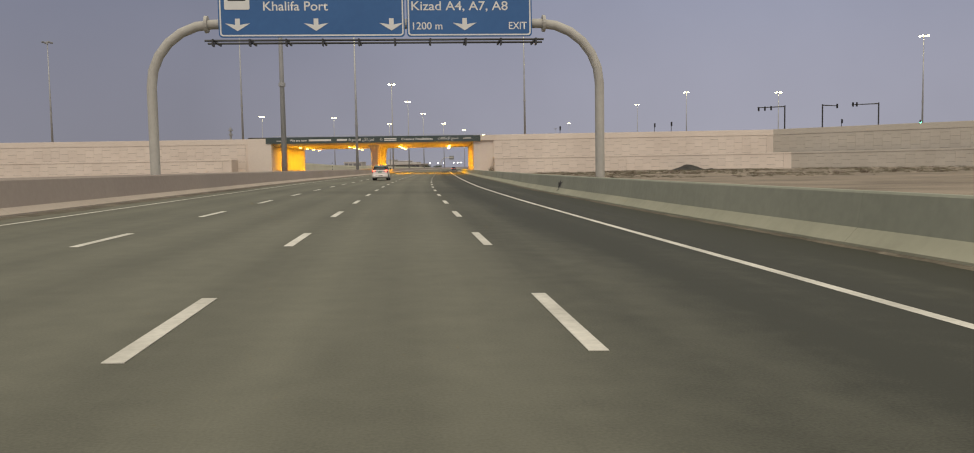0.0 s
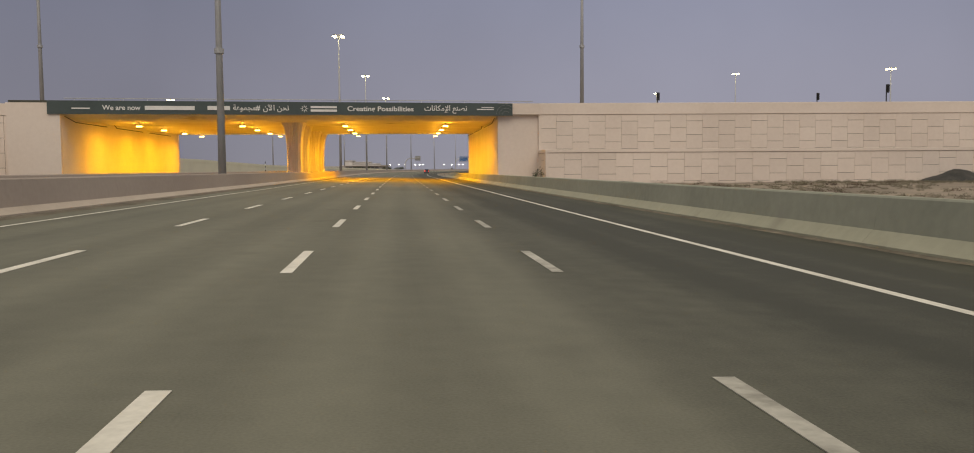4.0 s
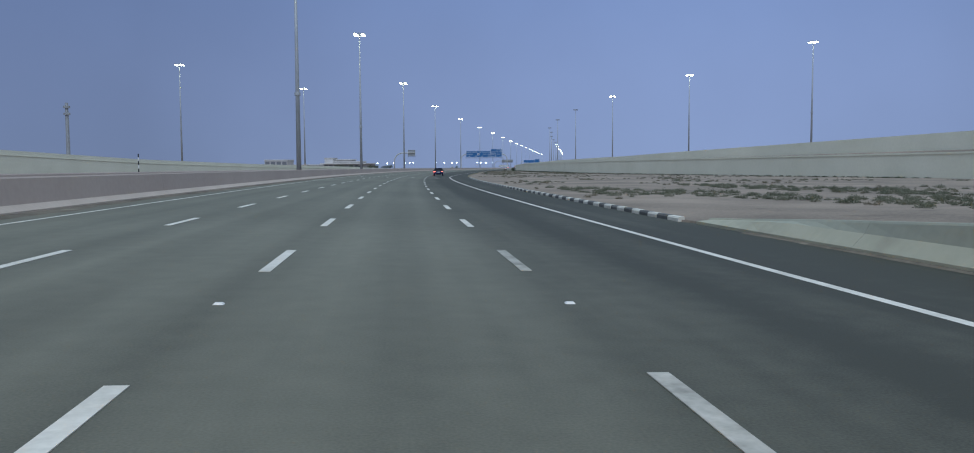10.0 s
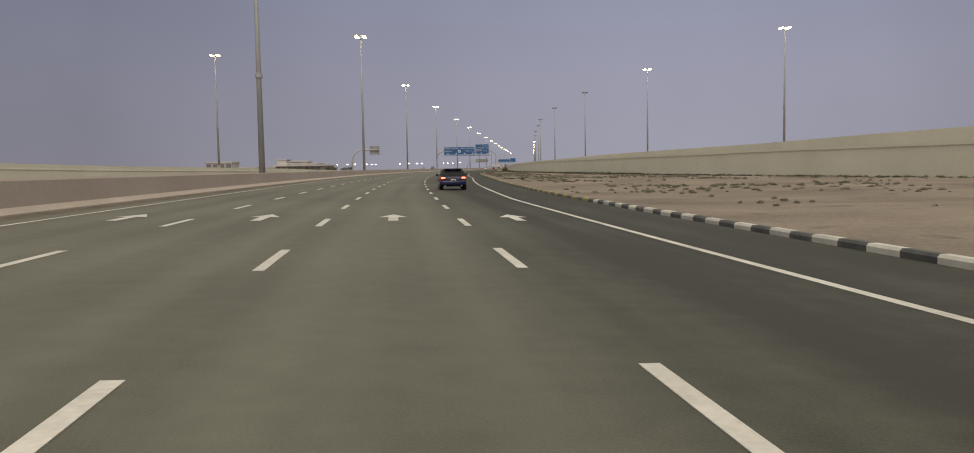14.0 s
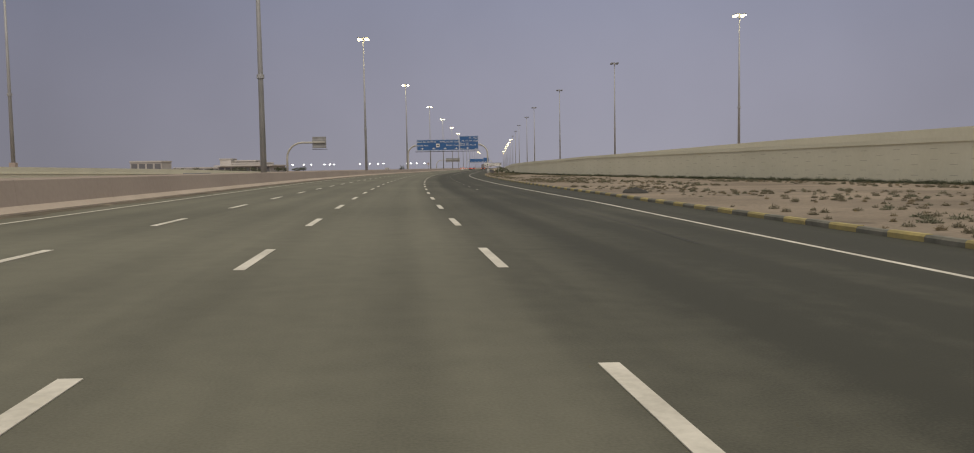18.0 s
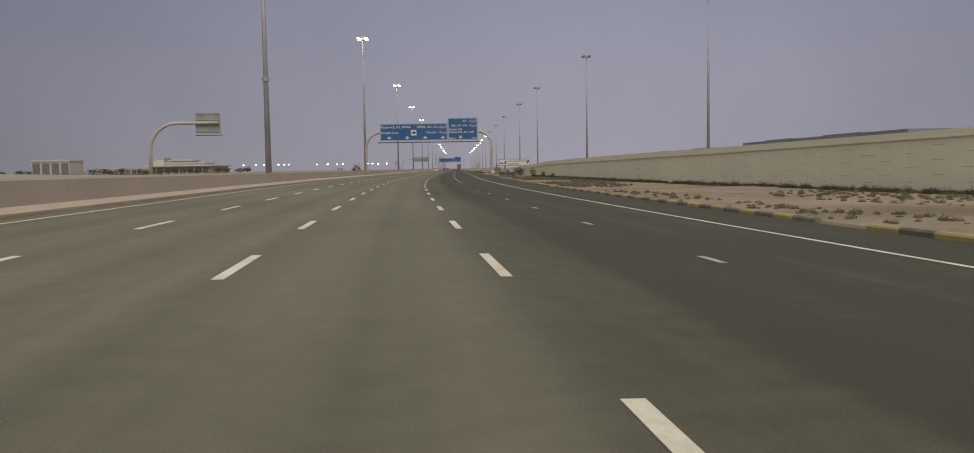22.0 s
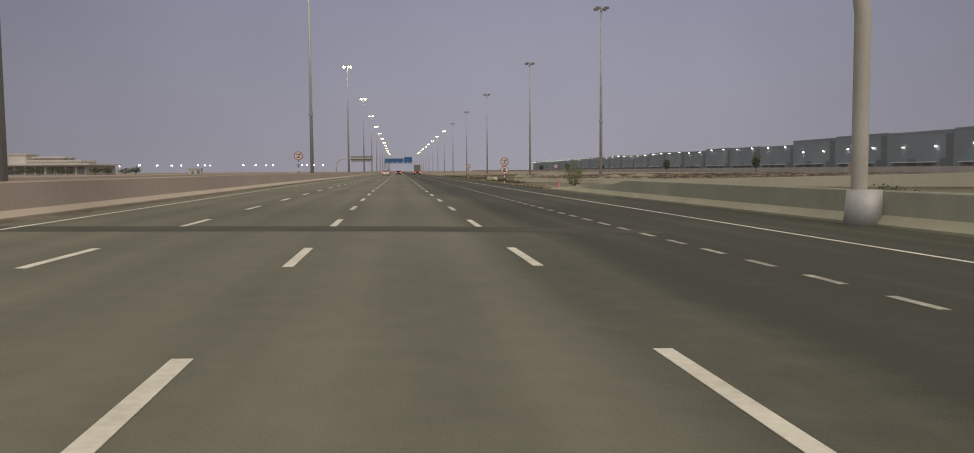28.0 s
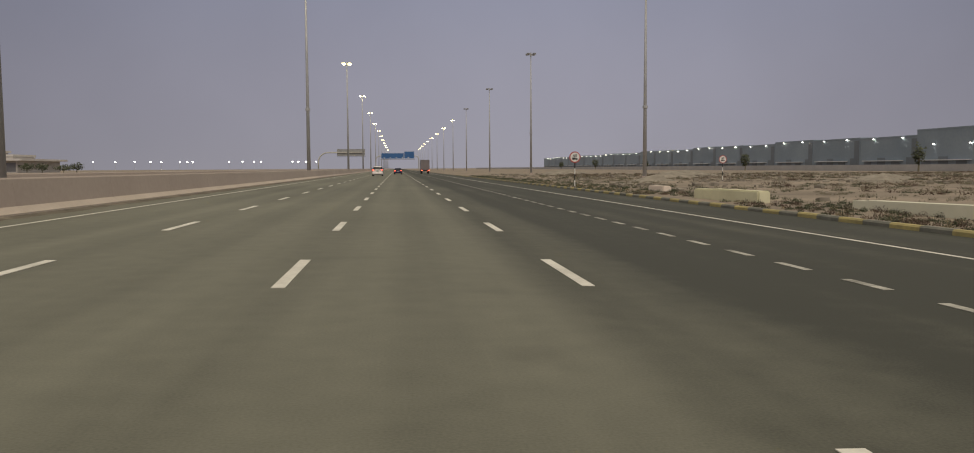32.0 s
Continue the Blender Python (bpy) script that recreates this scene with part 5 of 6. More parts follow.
# ---- roadside signs ----


def round_sign(root, z, r, body, kind):
    b = bmesh.new()
    plate(b, circle(0, z, r), -0.05, -0.02)
    disc = part("sign_disc", b, RED, root, "round sign with a red rim")
    b = bmesh.new()
    plate(b, circle(0, z, r * 0.82), -0.056, -0.0505)
    part("white_field", b, WHITE, disc)
    lettering(body, r * 0.72, 0, -0.062, z + 0.04 * r, BLACK, disc, "CENTER", r * (1.05 if len(body) == 3 else 0.72), 0.008)
    b = bmesh.new()
    if kind == "car":
        plate(b, [(r * x, z - 0.33 * r + r * y) for x, y in ((-0.46, -0.08), (0.46, -0.08), (0.46, 0.05), (0.25, 0.08), (0.12, 0.19), (-0.15, 0.19), (-0.30, 0.07), (-0.46, 0.04))], -0.064, -0.0575)
    else:
        plate(b, [(r * x, z - 0.33 * r + r * y) for x, y in ((-0.5, -0.1), (0.48, -0.1), (0.48, 0.06), (0.36, 0.18), (0.2, 0.18), (0.2, 0.0), (0.14, 0.0), (0.14, 0.26), (-0.5, 0.26))], -0.064, -0.0575)
    for x in (-0.28, 0.28):
        plate(b, circle(r * x, z - 0.44 * r, r * 0.08, 10), -0.064, -0.0575)
    part("pictogram", b, BLACK, disc)


def striped_post(root, top, n=7):
    for k in range(n):
        b = bmesh.new()
        tube(b, [(0, 0, -0.4 + (top + 0.4) * k / n), (0, 0, -0.4 + (top + 0.4) * (k + 1) / n)], 0.045, 8)
        part("post_band", b, BLACK if k % 2 == 0 else WHITE, root)


sl_ = thing("speed_sign", "round red-rimmed speed sign on a banded post behind the barrier", "road sign", "speed signs", at(809.3, -10.15, 0.15))
striped_post(sl_, 2.75, 9)
round_sign(sl_, 3.12, 0.52, "140", "car")
b = bmesh.new()
soft_box(b, -0.30, 0.30, -0.07, -0.03, 1.98, 2.14, 0.01)
part("name_plate", b, STEEL, sl_)
sr_ = thing("speed_sign", "two round red-rimmed speed signs one above the other on a post", "road sign", "speed signs", at(808.2, 14.5, -0.2))
striped_post(sr_, 2.1, 7)
round_sign(sr_, 2.62, 0.50, "140", "car")
round_sign(sr_, 1.60, 0.50, "80", "truck")
for s_, u_, t_ in ((874.3, 15.6, "60"), (900, 38.0, "60")):
    q_ = thing("speed_sign", "small round red-rimmed speed sign beside the road", "road sign", "speed signs", at(s_, u_, -0.2))
    striped_post(q_, 2.0, 5)
    round_sign(q_, 2.4, 0.45, t_, "truck")
tp = thing("direction_sign", "white direction sign with black writing and arrow on two posts", "road sign", m=at(686.5, 0, -0.2))
for x_ in (15.2, 18.2):
    b = bmesh.new()
    tube(b, [(x_, 0, -0.3), (x_, 0, 2.9)], 0.05, 8)
    part("post", b, STEEL, tp)
b = bmesh.new()
plate(b, round_rect(14.15, 19.0, 1.86, 2.86, 0.1), -0.12, -0.07)
tb = part("sign_board", b, BLACK, tp)
b = bmesh.new()
plate(b, round_rect(14.20, 18.95, 1.91, 2.81, 0.08), -0.128, -0.1205)
part("white_field", b, WHITE, tb)
lettering("Truck Plaza", 0.33, 15.55, -0.135, 2.02, BLACK, tb, "LEFT", 1.75, 0.006)
lettering(arabic("استراحة الشاحنات"), 0.36, 15.55, -0.135, 2.45, BLACK, tb, "LEFT", 2.75, 0.006)
b = bmesh.new()
plate(b, [(14.32, 2.12), (14.85, 2.12), (14.85, 2.18), (14.78, 2.3), (14.66, 2.36), (14.55, 2.3), (14.48, 2.2), (14.40, 2.2), (14.40, 2.5), (14.34, 2.5)], -0.135, -0.129)
plate(b, round_rect(15.05, 15.30, 2.12, 2.36, 0.02), -0.135, -0.129)
plate(b, [(15.05, 2.38), (15.30, 2.38), (15.34, 2.6), (15.1, 2.6)], -0.135, -0.129)
part("pictogram", b, BLACK, tb)
b = bmesh.new()
plate(b, [(18.40, 2.18), (18.50, 2.08), (18.74, 2.34), (18.84, 2.24), (18.86, 2.66), (18.46, 2.62), (18.58, 2.52)], -0.135, -0.129)
part("arrow", b, BLACK, tb)

# ---- guard rail, cone, cabin, blocks ----
gr = thing("guard_rail", "dull steel guard rail on square posts with an end block", "guard rail")
GR_U = lambda s: 15.9 + (716 - s) * 0.026
for z_ in (0.28, 0.52):
    b = bmesh.new()
    ribbon(b, lambda s: [(GR_U(s), z_ - 0.13), (GR_U(s) - 0.06, z_ - 0.08), (GR_U(s), z_), (GR_U(s) - 0.06, z_ + 0.08), (GR_U(s), z_ + 0.13), (GR_U(s) + 0.02, z_ + 0.13), (GR_U(s) + 0.02, z_ - 0.13)], 690, 716, 2, closed=True)
    part("rail", b, RAIL, gr)
for s_ in np.arange(690.5, 716, 2.0):
    b = bmesh.new()
    box(b, -0.06, 0.06, -0.08, 0.08, -0.6, 0.62, at(float(s_), GR_U(s_) + 0.13))
    part("post", b, RAIL, gr)
b = bmesh.new()
soft_box(b, -0.25, 0.3, -0.2, 0.2, -0.5, 0.7, 0.03, at(689.5, GR_U(689.5) + 0.1))
part("end_block", b, RAIL, gr)
gl = thing("guard_rail", "steel guard rail standing beyond the opposite carriageway", "guard rail")
for z_ in (0.95, 1.2):
    b = bmesh.new()
    ribbon(b, lambda s: [(-31.4, z_ - 0.1), (-31.34, z_), (-31.4, z_ + 0.1), (-31.44, z_)], 578, 592, 2, closed=True)
    part("rail", b, STEEL, gl)
for s_ in np.arange(579, 592, 2.0):
    b = bmesh.new()
    box(b, -0.06, 0.06, -0.08, 0.08, 0, 1.3, at(float(s_), -31.5))
    part("post", b, STEEL, gl)
cone = thing("traffic_cone", "faded red plastic traffic cone on the end of the barrier", "cone", m=at(778.8, 15.51, -0.135))
b = bmesh.new()
tube(b, [(0, 0, 0.03), (0, 0, 0.8)], [0.17, 0.04], 16)
part("cone_body", b, FADED_RED, cone)
b = bmesh.new()
soft_box(b, -0.2, 0.2, -0.2, 0.2, 0, 0.05, 0.01)
part("base", b, FADED_RED, cone)
b = bmesh.new()
tube(b, [(0, 0, 0.40), (0, 0, 0.53)], [0.113, 0.09], 16)
part("band", b, FADED_RED, cone)
cab = thing("utility_cabin", "small cream utility cabin with a dark door behind the median", "cabin", m=at(859.6, -33.8, 0.1) @ Matrix.Diagonal((0.64, 0.64, 0.82, 1)))
b = bmesh.new()
soft_box(b, -1.6, 1.6, 0, 2.2, 0, 2.3, 0.03)
part("wall", b, CREAM, cab)
b = bmesh.new()
soft_box(b, -1.8, 1.8, -0.15, 2.4, 2.3, 2.45, 0.03)
part("roof", b, CREAM, cab)
for x0_, x1_, z0_, z1_ in ((0.6, 1.3, 0.1, 2.0), (-0.9, -0.3, 1.2, 1.8)):
    b = bmesh.new()
    box(b, x0_, x1_, -0.03, 0.02, z0_, z1_)
    part("door" if z0_ < 1 else "vent", b, FACADE_DARK, cab)
for s0_, s1_, u_, z_, n_ in ((843.2, 848.0, 17.45, 0.31, "long pale yellow concrete block lying on the verge"), (848.1, 850.2, 17.2, 0.27, "short pale yellow concrete block lying on the verge"),
                             (862.3, 865.0, 19.3, 0.12, "broken cream concrete block on the verge")):
    b = bmesh.new()
    soft_box(b, -0.3, 0.3, 0, s1_ - s0_, -0.35, z_, 0.06, at(s0_, u_, 0, 4))
    tagged(part("concrete_block", b, BLOCK_YELLOW if z_ > 0.2 else WALL), n_, "block", "loose blocks")

# ---- traffic signals on the overpass junction ----


def signal_head(b, x, y, z):
    soft_box(b, x - 0.18, x + 0.18, y - 0.12, y + 0.12, z - 0.5, z + 0.5, 0.03)
    for k in (-0.3, 0.0, 0.3):
        tube(b, [(x, y - 0.12, z + k), (x, y - 0.28, z + k)], 0.12, 8)


def signal(s, u, z, top, arm, heads, lit=None):
    root = thing("traffic_signal", "dark traffic signal post above the retaining wall" if lit is None else "traffic signal showing a green light", "traffic signal", "junction signals", at(s, u, z))
    b = bmesh.new()
    tube(b, [(0, 0, -8.6), (0, 0, top)], 0.16 if arm else 0.07, 10)
    part("post", b, DARK, root)
    if arm:
        b = bmesh.new()
        tube(b, [(0, 0, top - 0.25), (arm, 0, top - 0.45)], [0.14, 0.09], 8)
        part("arm", b, DARK, root)
    for x, zz in heads:
        b = bmesh.new()
        signal_head(b, x, -0.25, zz)
        hd = part("signal_head", b, BLACK, root)
        if lit:
            b = bmesh.new()
            tube(b, [(x, -0.5, zz - 0.3), (x, -0.56, zz - 0.3)], 0.22, 12)
            part("green_lens", b, SIGNAL, hd)


signal(199, 86.7, 8.6, 6.0, -6.6, ((-6.4, 5.2), (-4.9, 5.3), (-3.4, 5.4)))
signal(196, 94.5, 8.6, 6.0, 3.5, ((3.4, 5.5),))
signal(196, 108, 8.8, 6.0, -6.5, ((-6.3, 5.6), (-5.4, 5.6)))
signal(219, 60.4, 8.6, 3.2, 0, ((0, 2.7),))
signal(200.5, 59.8, 8.6, 2.6, 0, ((0, 2.1),))
signal(210, 34.5, 8.6, 2.4, 0, ((0, 1.9),))
signal(200, 101, 8.7, 2.6, 0, ((0, 2.0),))
signal(238.8, 142.3, 8.4, 4.2, 0, ((0, 3.6),), True)
# ---- distant buildings ----


def shed(s0, s1, u, z, label, drop=0.6):
    root = thing("warehouse", label, "warehouse", "row of warehouses", at(s0, u))
    d, n = s1 - s0, 4
    b = bmesh.new()
    box(b, 0, 42, 0, d + 0.9, -0.5, z)
    part("wall", b, FACADE, root)
    b = bmesh.new()
    soft_box(b, -0.12, 42.2, 0.05, d + 0.85, z - 0.5, z + 0.1, 0.05)
    part("parapet", b, FACADE, root)
    b = bmesh.new()
    box(b, -1.6, 0.1, d * 0.25, d * 0.92, 3.2, 3.5)
    part("canopy", b, PALE, root)
    for k in range(n):
        b = bmesh.new()
        y = d * (k + 0.25) / n
        box(b, -0.12, 0.1, y, y + d / n * 0.55, 0.2, 3.1 if k % 2 else 4.6)
        part("dock_door", b, FACADE_DARK, root)
    b = bmesh.new()
    box(b, -0.08, 0.12, d * 0.02, d * 0.12, 0.0, z - 1.2)
    part("recess", b, FACADE_DARK, root)
    for k in range(2):
        y = d * (0.25 + 0.5 * k)
        b = bmesh.new()
        soft_box(b, -0.7, -0.1, y - 0.25, y + 0.25, z - drop, z - drop + 0.35, 0.05)
        fl = part("floodlight", b, DARK, root)
        b = bmesh.new()
        soft_box(b, -0.8, -0.3, y - 0.3, y + 0.3, z - drop - 0.18, z - drop - 0.01, 0.04)
        part("lens", b, FLOOD, fl)
    return root


for k_ in range(5):
    shed(905 + 41 * k_, 945 + 41 * k_, 197, 15.2 if k_ % 2 else 14.8, "tall grey-blue clad warehouse unit with lit floodlights", 5.6)
for k_ in range(20):
    shed(1110 + 41 * k_, 1150 + 41 * k_, 198, 12.9 + 0.4 * (k_ % 3), "grey-blue clad warehouse unit with lit floodlights")
b = bmesh.new()
ribbon(b, lambda s: [(150, -0.3), (150, 1.7), (150.3, 1.7), (150.3, -0.3)], 860, 2400, 40, closed=True)
tagged(part("boundary_wall", b, GREY_RENDER), "low pale boundary wall before the warehouses", "wall", kind="structure")


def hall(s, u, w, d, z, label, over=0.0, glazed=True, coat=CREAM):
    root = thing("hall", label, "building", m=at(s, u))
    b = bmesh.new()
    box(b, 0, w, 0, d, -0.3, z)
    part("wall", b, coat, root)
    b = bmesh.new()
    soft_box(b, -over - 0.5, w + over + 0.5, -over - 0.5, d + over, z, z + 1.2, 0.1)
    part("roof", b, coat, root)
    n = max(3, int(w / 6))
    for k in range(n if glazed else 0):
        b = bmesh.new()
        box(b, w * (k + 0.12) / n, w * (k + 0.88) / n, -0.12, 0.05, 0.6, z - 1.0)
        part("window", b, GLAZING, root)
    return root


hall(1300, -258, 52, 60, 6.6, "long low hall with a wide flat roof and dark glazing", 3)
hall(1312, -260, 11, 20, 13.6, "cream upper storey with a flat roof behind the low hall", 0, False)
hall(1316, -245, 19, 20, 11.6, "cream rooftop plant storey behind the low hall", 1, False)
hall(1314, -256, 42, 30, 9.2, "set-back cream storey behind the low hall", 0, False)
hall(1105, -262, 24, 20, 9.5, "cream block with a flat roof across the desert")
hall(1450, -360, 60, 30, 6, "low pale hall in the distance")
yard = thing("yard_lamp", "lit yard lamp on a tall post far across the desert", "street lamp", "yard lamps", at(1983, -398))
b = bmesh.new()
tube(b, [(0, 0, -0.3), (0, 0, 11.6)], 0.14, 8)
part("post", b, MAST, yard)
b = bmesh.new()
soft_box(b, -0.9, 0.9, -0.5, 0.5, 11.4, 12.2, 0.1)
part("lens", b, FLOOD, yard)
for s_, u_ in [(1990, -372), (2000, -350), (2010, -332), (2010, -318), (2020, -296), (2020, -286), (2024, -279), (2050, -235), (2060, -218), (2060, -202), (2060, -192), (2080, -150), (2090, -143), (2090, -132), (2100, -118)]:
    copy_thing(yard, at(s_, u_))
tower = thing("lattice_tower", "slender mast tower far across the desert", "tower", m=at(726.7, -239))
b = bmesh.new()
tube(b, [(0, 0, -0.3), (0, 0, 40)], [1.2, 0.9], 8)
part("shaft", b, STEEL, tower)
for z_ in (33, 37):
    b = bmesh.new()
    tube(b, [(0, 0, z_), (0, 0, z_ + 1.2)], 1.9, 10)
    part("platform", b, STEEL, tower)
vent = thing("marker_post", "banded marker post behind the opposite parapet", "post", m=at(441.8, -60, 0.0))
for k_ in range(6):
    b = bmesh.new()
    tube(b, [(0, 0, 0.8 * k_), (0, 0, 0.8 * (k_ + 1))], 0.14, 8)
    part("post_band", b, BLACK if k_ % 2 else WHITE, vent)

# ---- spoil, scrub and trees ----
rng = random.Random(7)


def heap(name, label, s, u, rx, ry, h, mat_, category="heap", power=0.8):
    b = bmesh.new()
    bmesh.ops.create_grid(b, x_segments=22, y_segments=22, size=1.0)
    for v in b.verts:
        r = min(1.0, math.hypot(v.co.x, v.co.y))
        n = noise.noise((v.co.x * 2.3 + s, v.co.y * 2.3, u)) * 0.35 + noise.noise((v.co.x * 7 + s, v.co.y * 7, u)) * 0.12
        z = max(0.0, (1 - r) ** power * (1 + n)) * h
        v.co = Vector((v.co.x * rx * (1 + 0.15 * n), v.co.y * ry, z - 0.12))
    ob = tagged(part(name, b, mat_, smooth=True), label, category)
    ob.matrix_basis = at(s, u, -0.22)


heap("spoil_heap", "dark heap of spoil on the sand below the wall", 187, 60, 4.2, 3.0, 1.35, ROCK)
heap("spoil_heap", "small dark heap of spoil on the sand", 190, 66, 2.0, 1.4, 0.5, ROCK)
heap("debris", "flattened dark tyre debris on the verge", 503, 15.6, 0.75, 1.25, 0.40, ROCK, "debris", 0.3)
heap("debris", "dark mat of debris beside the kerb", 820, 17.0, 1.3, 0.7, 0.3, ROCK, "debris", 0.35)
for s_, u_, r_, h_ in ((900, 30, 3, 0.8), (930, 42, 5, 1.1), (905, 60, 5, 0.8), (960, 55, 6, 1.2), (885, 48, 3, 0.7), (990, 36, 4, 0.8), (1040, 48, 7, 1.1)):
    heap("spoil_mound", "pale mound of broken stone on the waste ground", s_, u_, r_, r_ * 0.6, h_, RUBBLE)


twig = np.random.default_rng(11)


def scatter(name, label, mat_, spots):
    """Low mounds of many small twigs and leaves, joined in one mesh."""
    verts = []
    for s, u, z, h, w, n in spots:
        m = at(s, u, z)
        n = int(n * (1.8 if 280 < s < 700 else 0.8))
        d = twig.normal(size=(n, 3))
        d /= np.linalg.norm(d, axis=1, keepdims=True)
        r = twig.uniform(0.35, 1.0, (n, 1))
        c = d * r * np.array((w * 0.5, w * 0.5, h))
        c[:, 2] = np.abs(c[:, 2]) * twig.uniform(0.3, 1.0, n) + 0.02
        out_ = 0.55 * d * np.array((1, 1, 0.6)) + np.array((0, 0, 0.45)) + 0.5 * twig.normal(size=(n, 3))
        side = np.cross(out_, twig.normal(size=(n, 3)))
        side /= np.linalg.norm(side, axis=1, keepdims=True) + 1e-6
        k = (0.032 + 0.07 * w) * twig.uniform(0.5, 1.2, (n, 1))
        tri = np.stack((c - side * k * 0.24, c + side * k * 0.24, c + out_ * k * 0.8), 1).reshape(-1, 3)
        rot = np.array(m.to_3x3())
        verts.append(tri @ rot.T + np.array(m.translation))
    verts = np.concatenate(verts)
    me = bpy.data.meshes.new(name)
    me.from_pydata(verts.tolist(), [], np.arange(len(verts)).reshape(-1, 3).tolist())
    me.materials.append(mat_)
    return tagged(new(name, me), label, "hedge" if name == "hedge" else "scrub", kind="stuff")


def clumps(n, s0, s1, u_of, hmax, wmax, dense=0.0):
    out = []
    for _ in range(n):
        s = rng.uniform(s0, s1)
        u = u_of(s)
        if noise.noise((s * 0.05, u * 0.12, 1.0)) < dense:
            continue
        k = rng.uniform(0.4, 1.0)
        out.append((s, u, -0.27 - sink(s, u - lerp(KERB_U, s)), hmax * k, wmax * k, int(60 + 90 * k)))
    return out


STRAW = surface("straw", (0.20, 0.165, 0.10), (0.31, 0.255, 0.165), 0.9, 9, 1.0, 0.0)
between = lambda a, e: (lambda s: lerp(KERB_U, s) + a + (min(lerp(RAMP_U, s), 95) - lerp(KERB_U, s) - a - e) * rng.random())
scatter("green_scrub", "grey-green desert scrub in loose bands over the sand", SAGE,
        clumps(900, 282, 330, lambda s: lerp(KERB_U, s) + rng.uniform(3.5, 26), 0.34, 0.9, 0.08) + clumps(800, 300, 480, between(3, 3), 0.28, 0.8, 0.1)
        + clumps(620, 470, 700, between(1.5, 0.5), 0.28, 0.55, -0.1) + clumps(200, 440, 700, between(0.6, 4), 0.24, 0.5, 0.12))
scatter("dry_scrub", "low dry scrub scattered over the sand", SCRUB,
        clumps(1500, 282, 470, between(2, 1), 0.26, 0.50, 0.0) + clumps(3000, 470, 700, between(1.2, 0.5), 0.24, 0.42, -0.1)
        + clumps(3200, 90, 193, lambda s: rng.uniform(13, 115), 0.38, 0.9, -0.1) + clumps(900, 178, 193.5, lambda s: rng.uniform(40, 110), 0.4, 0.8, -0.2) + clumps(200, 230, 282, lambda s: rng.uniform(14, 60), 0.4, 0.7, 0.0)
        + clumps(900, 800, 1000, lambda s: rng.uniform(17.5, 110), 0.35, 0.8, 0.0) + clumps(4200, 730, 1000, lambda s: rng.uniform(24, 140), 0.4, 1.3, -0.25))
scatter("dark_scrub", "dark green scrub along the foot of the retaining wall", LEAF,
        clumps(1400, 500, 700, lambda s: lerp(RAMP_U, s) - rng.uniform(0.2, 1.6), 0.44, 0.75, -0.6) + clumps(110, 500, 700, lambda s: lerp(RAMP_U, s) - rng.uniform(0.4, 1.4), 0.55, 0.9, -1) + clumps(700, 290, 520, lambda s: lerp(RAMP_U, s) - rng.uniform(0.5, 2.0), 0.3, 0.7, -0.3)
        + clumps(260, 860, 1000, lambda s: rng.uniform(60, 140), 0.9, 1.6, 0.0) + clumps(120, 770, 838, lambda s: rng.uniform(16, 18.3), 0.3, 0.4, 0.0)
        + clumps(1000, 822, 980, lambda s: rng.uniform(15.4, 20.5), 0.26, 0.6, -0.25) + clumps(60, 838, 950, lambda s: rng.uniform(18, 24), 0.6, 1.3, -0.3)
        + clumps(900, 838, 1000, lambda s: rng.uniform(22, 100), 0.32, 1.1, -0.05))
scatter("rust_scrub", "dark rust-brown dead scrub over the waste ground", RUST_LEAF,
        clumps(2200, 742, 1000, lambda s: rng.uniform(30, 140), 0.6, 1.9, -0.05) + clumps(70, 766, 792, lambda s: rng.uniform(16.2, 17.6), 0.42, 0.6, -1) + clumps(500, 90, 193, lambda s: rng.uniform(20, 115), 0.5, 1.6, 0.0)
        + clumps(160, 822, 860, lambda s: rng.uniform(15.8, 19), 0.3, 0.6, -0.2))
scatter("dry_scrub", "straw-coloured dry grass tufts by the kerb", STRAW,
        clumps(700, 470, 700, between(0.4, 2), 0.2, 0.3, -0.1) + clumps(300, 778, 900, lambda s: rng.uniform(15.4, 18), 0.3, 0.4, -0.2))


# broken stones strewn over the waste ground beyond the slip ramp
stones = bmesh.new()
for _ in range(1400):
    s_, u_ = rng.uniform(822, 1010), rng.uniform(19, 95)
    if noise.noise((s_ * 0.06, u_ * 0.09, 5.0)) < 0.02:
        continue
    k_ = rng.uniform(0.08, 0.32)
    m_ = at(s_, u_, -0.24, rng.uniform(0, 360)) @ Matrix.Rotation(rng.uniform(-0.4, 0.4), 4, "X")
    box(stones, -k_, k_, -k_ * rng.uniform(0.5, 1.2), k_ * 0.7, -0.1, k_ * rng.uniform(0.5, 1.1), m_)
tagged(part("rubble_stones", stones, RUBBLE), "broken stones strewn over the waste ground", "rubble", kind="stuff")


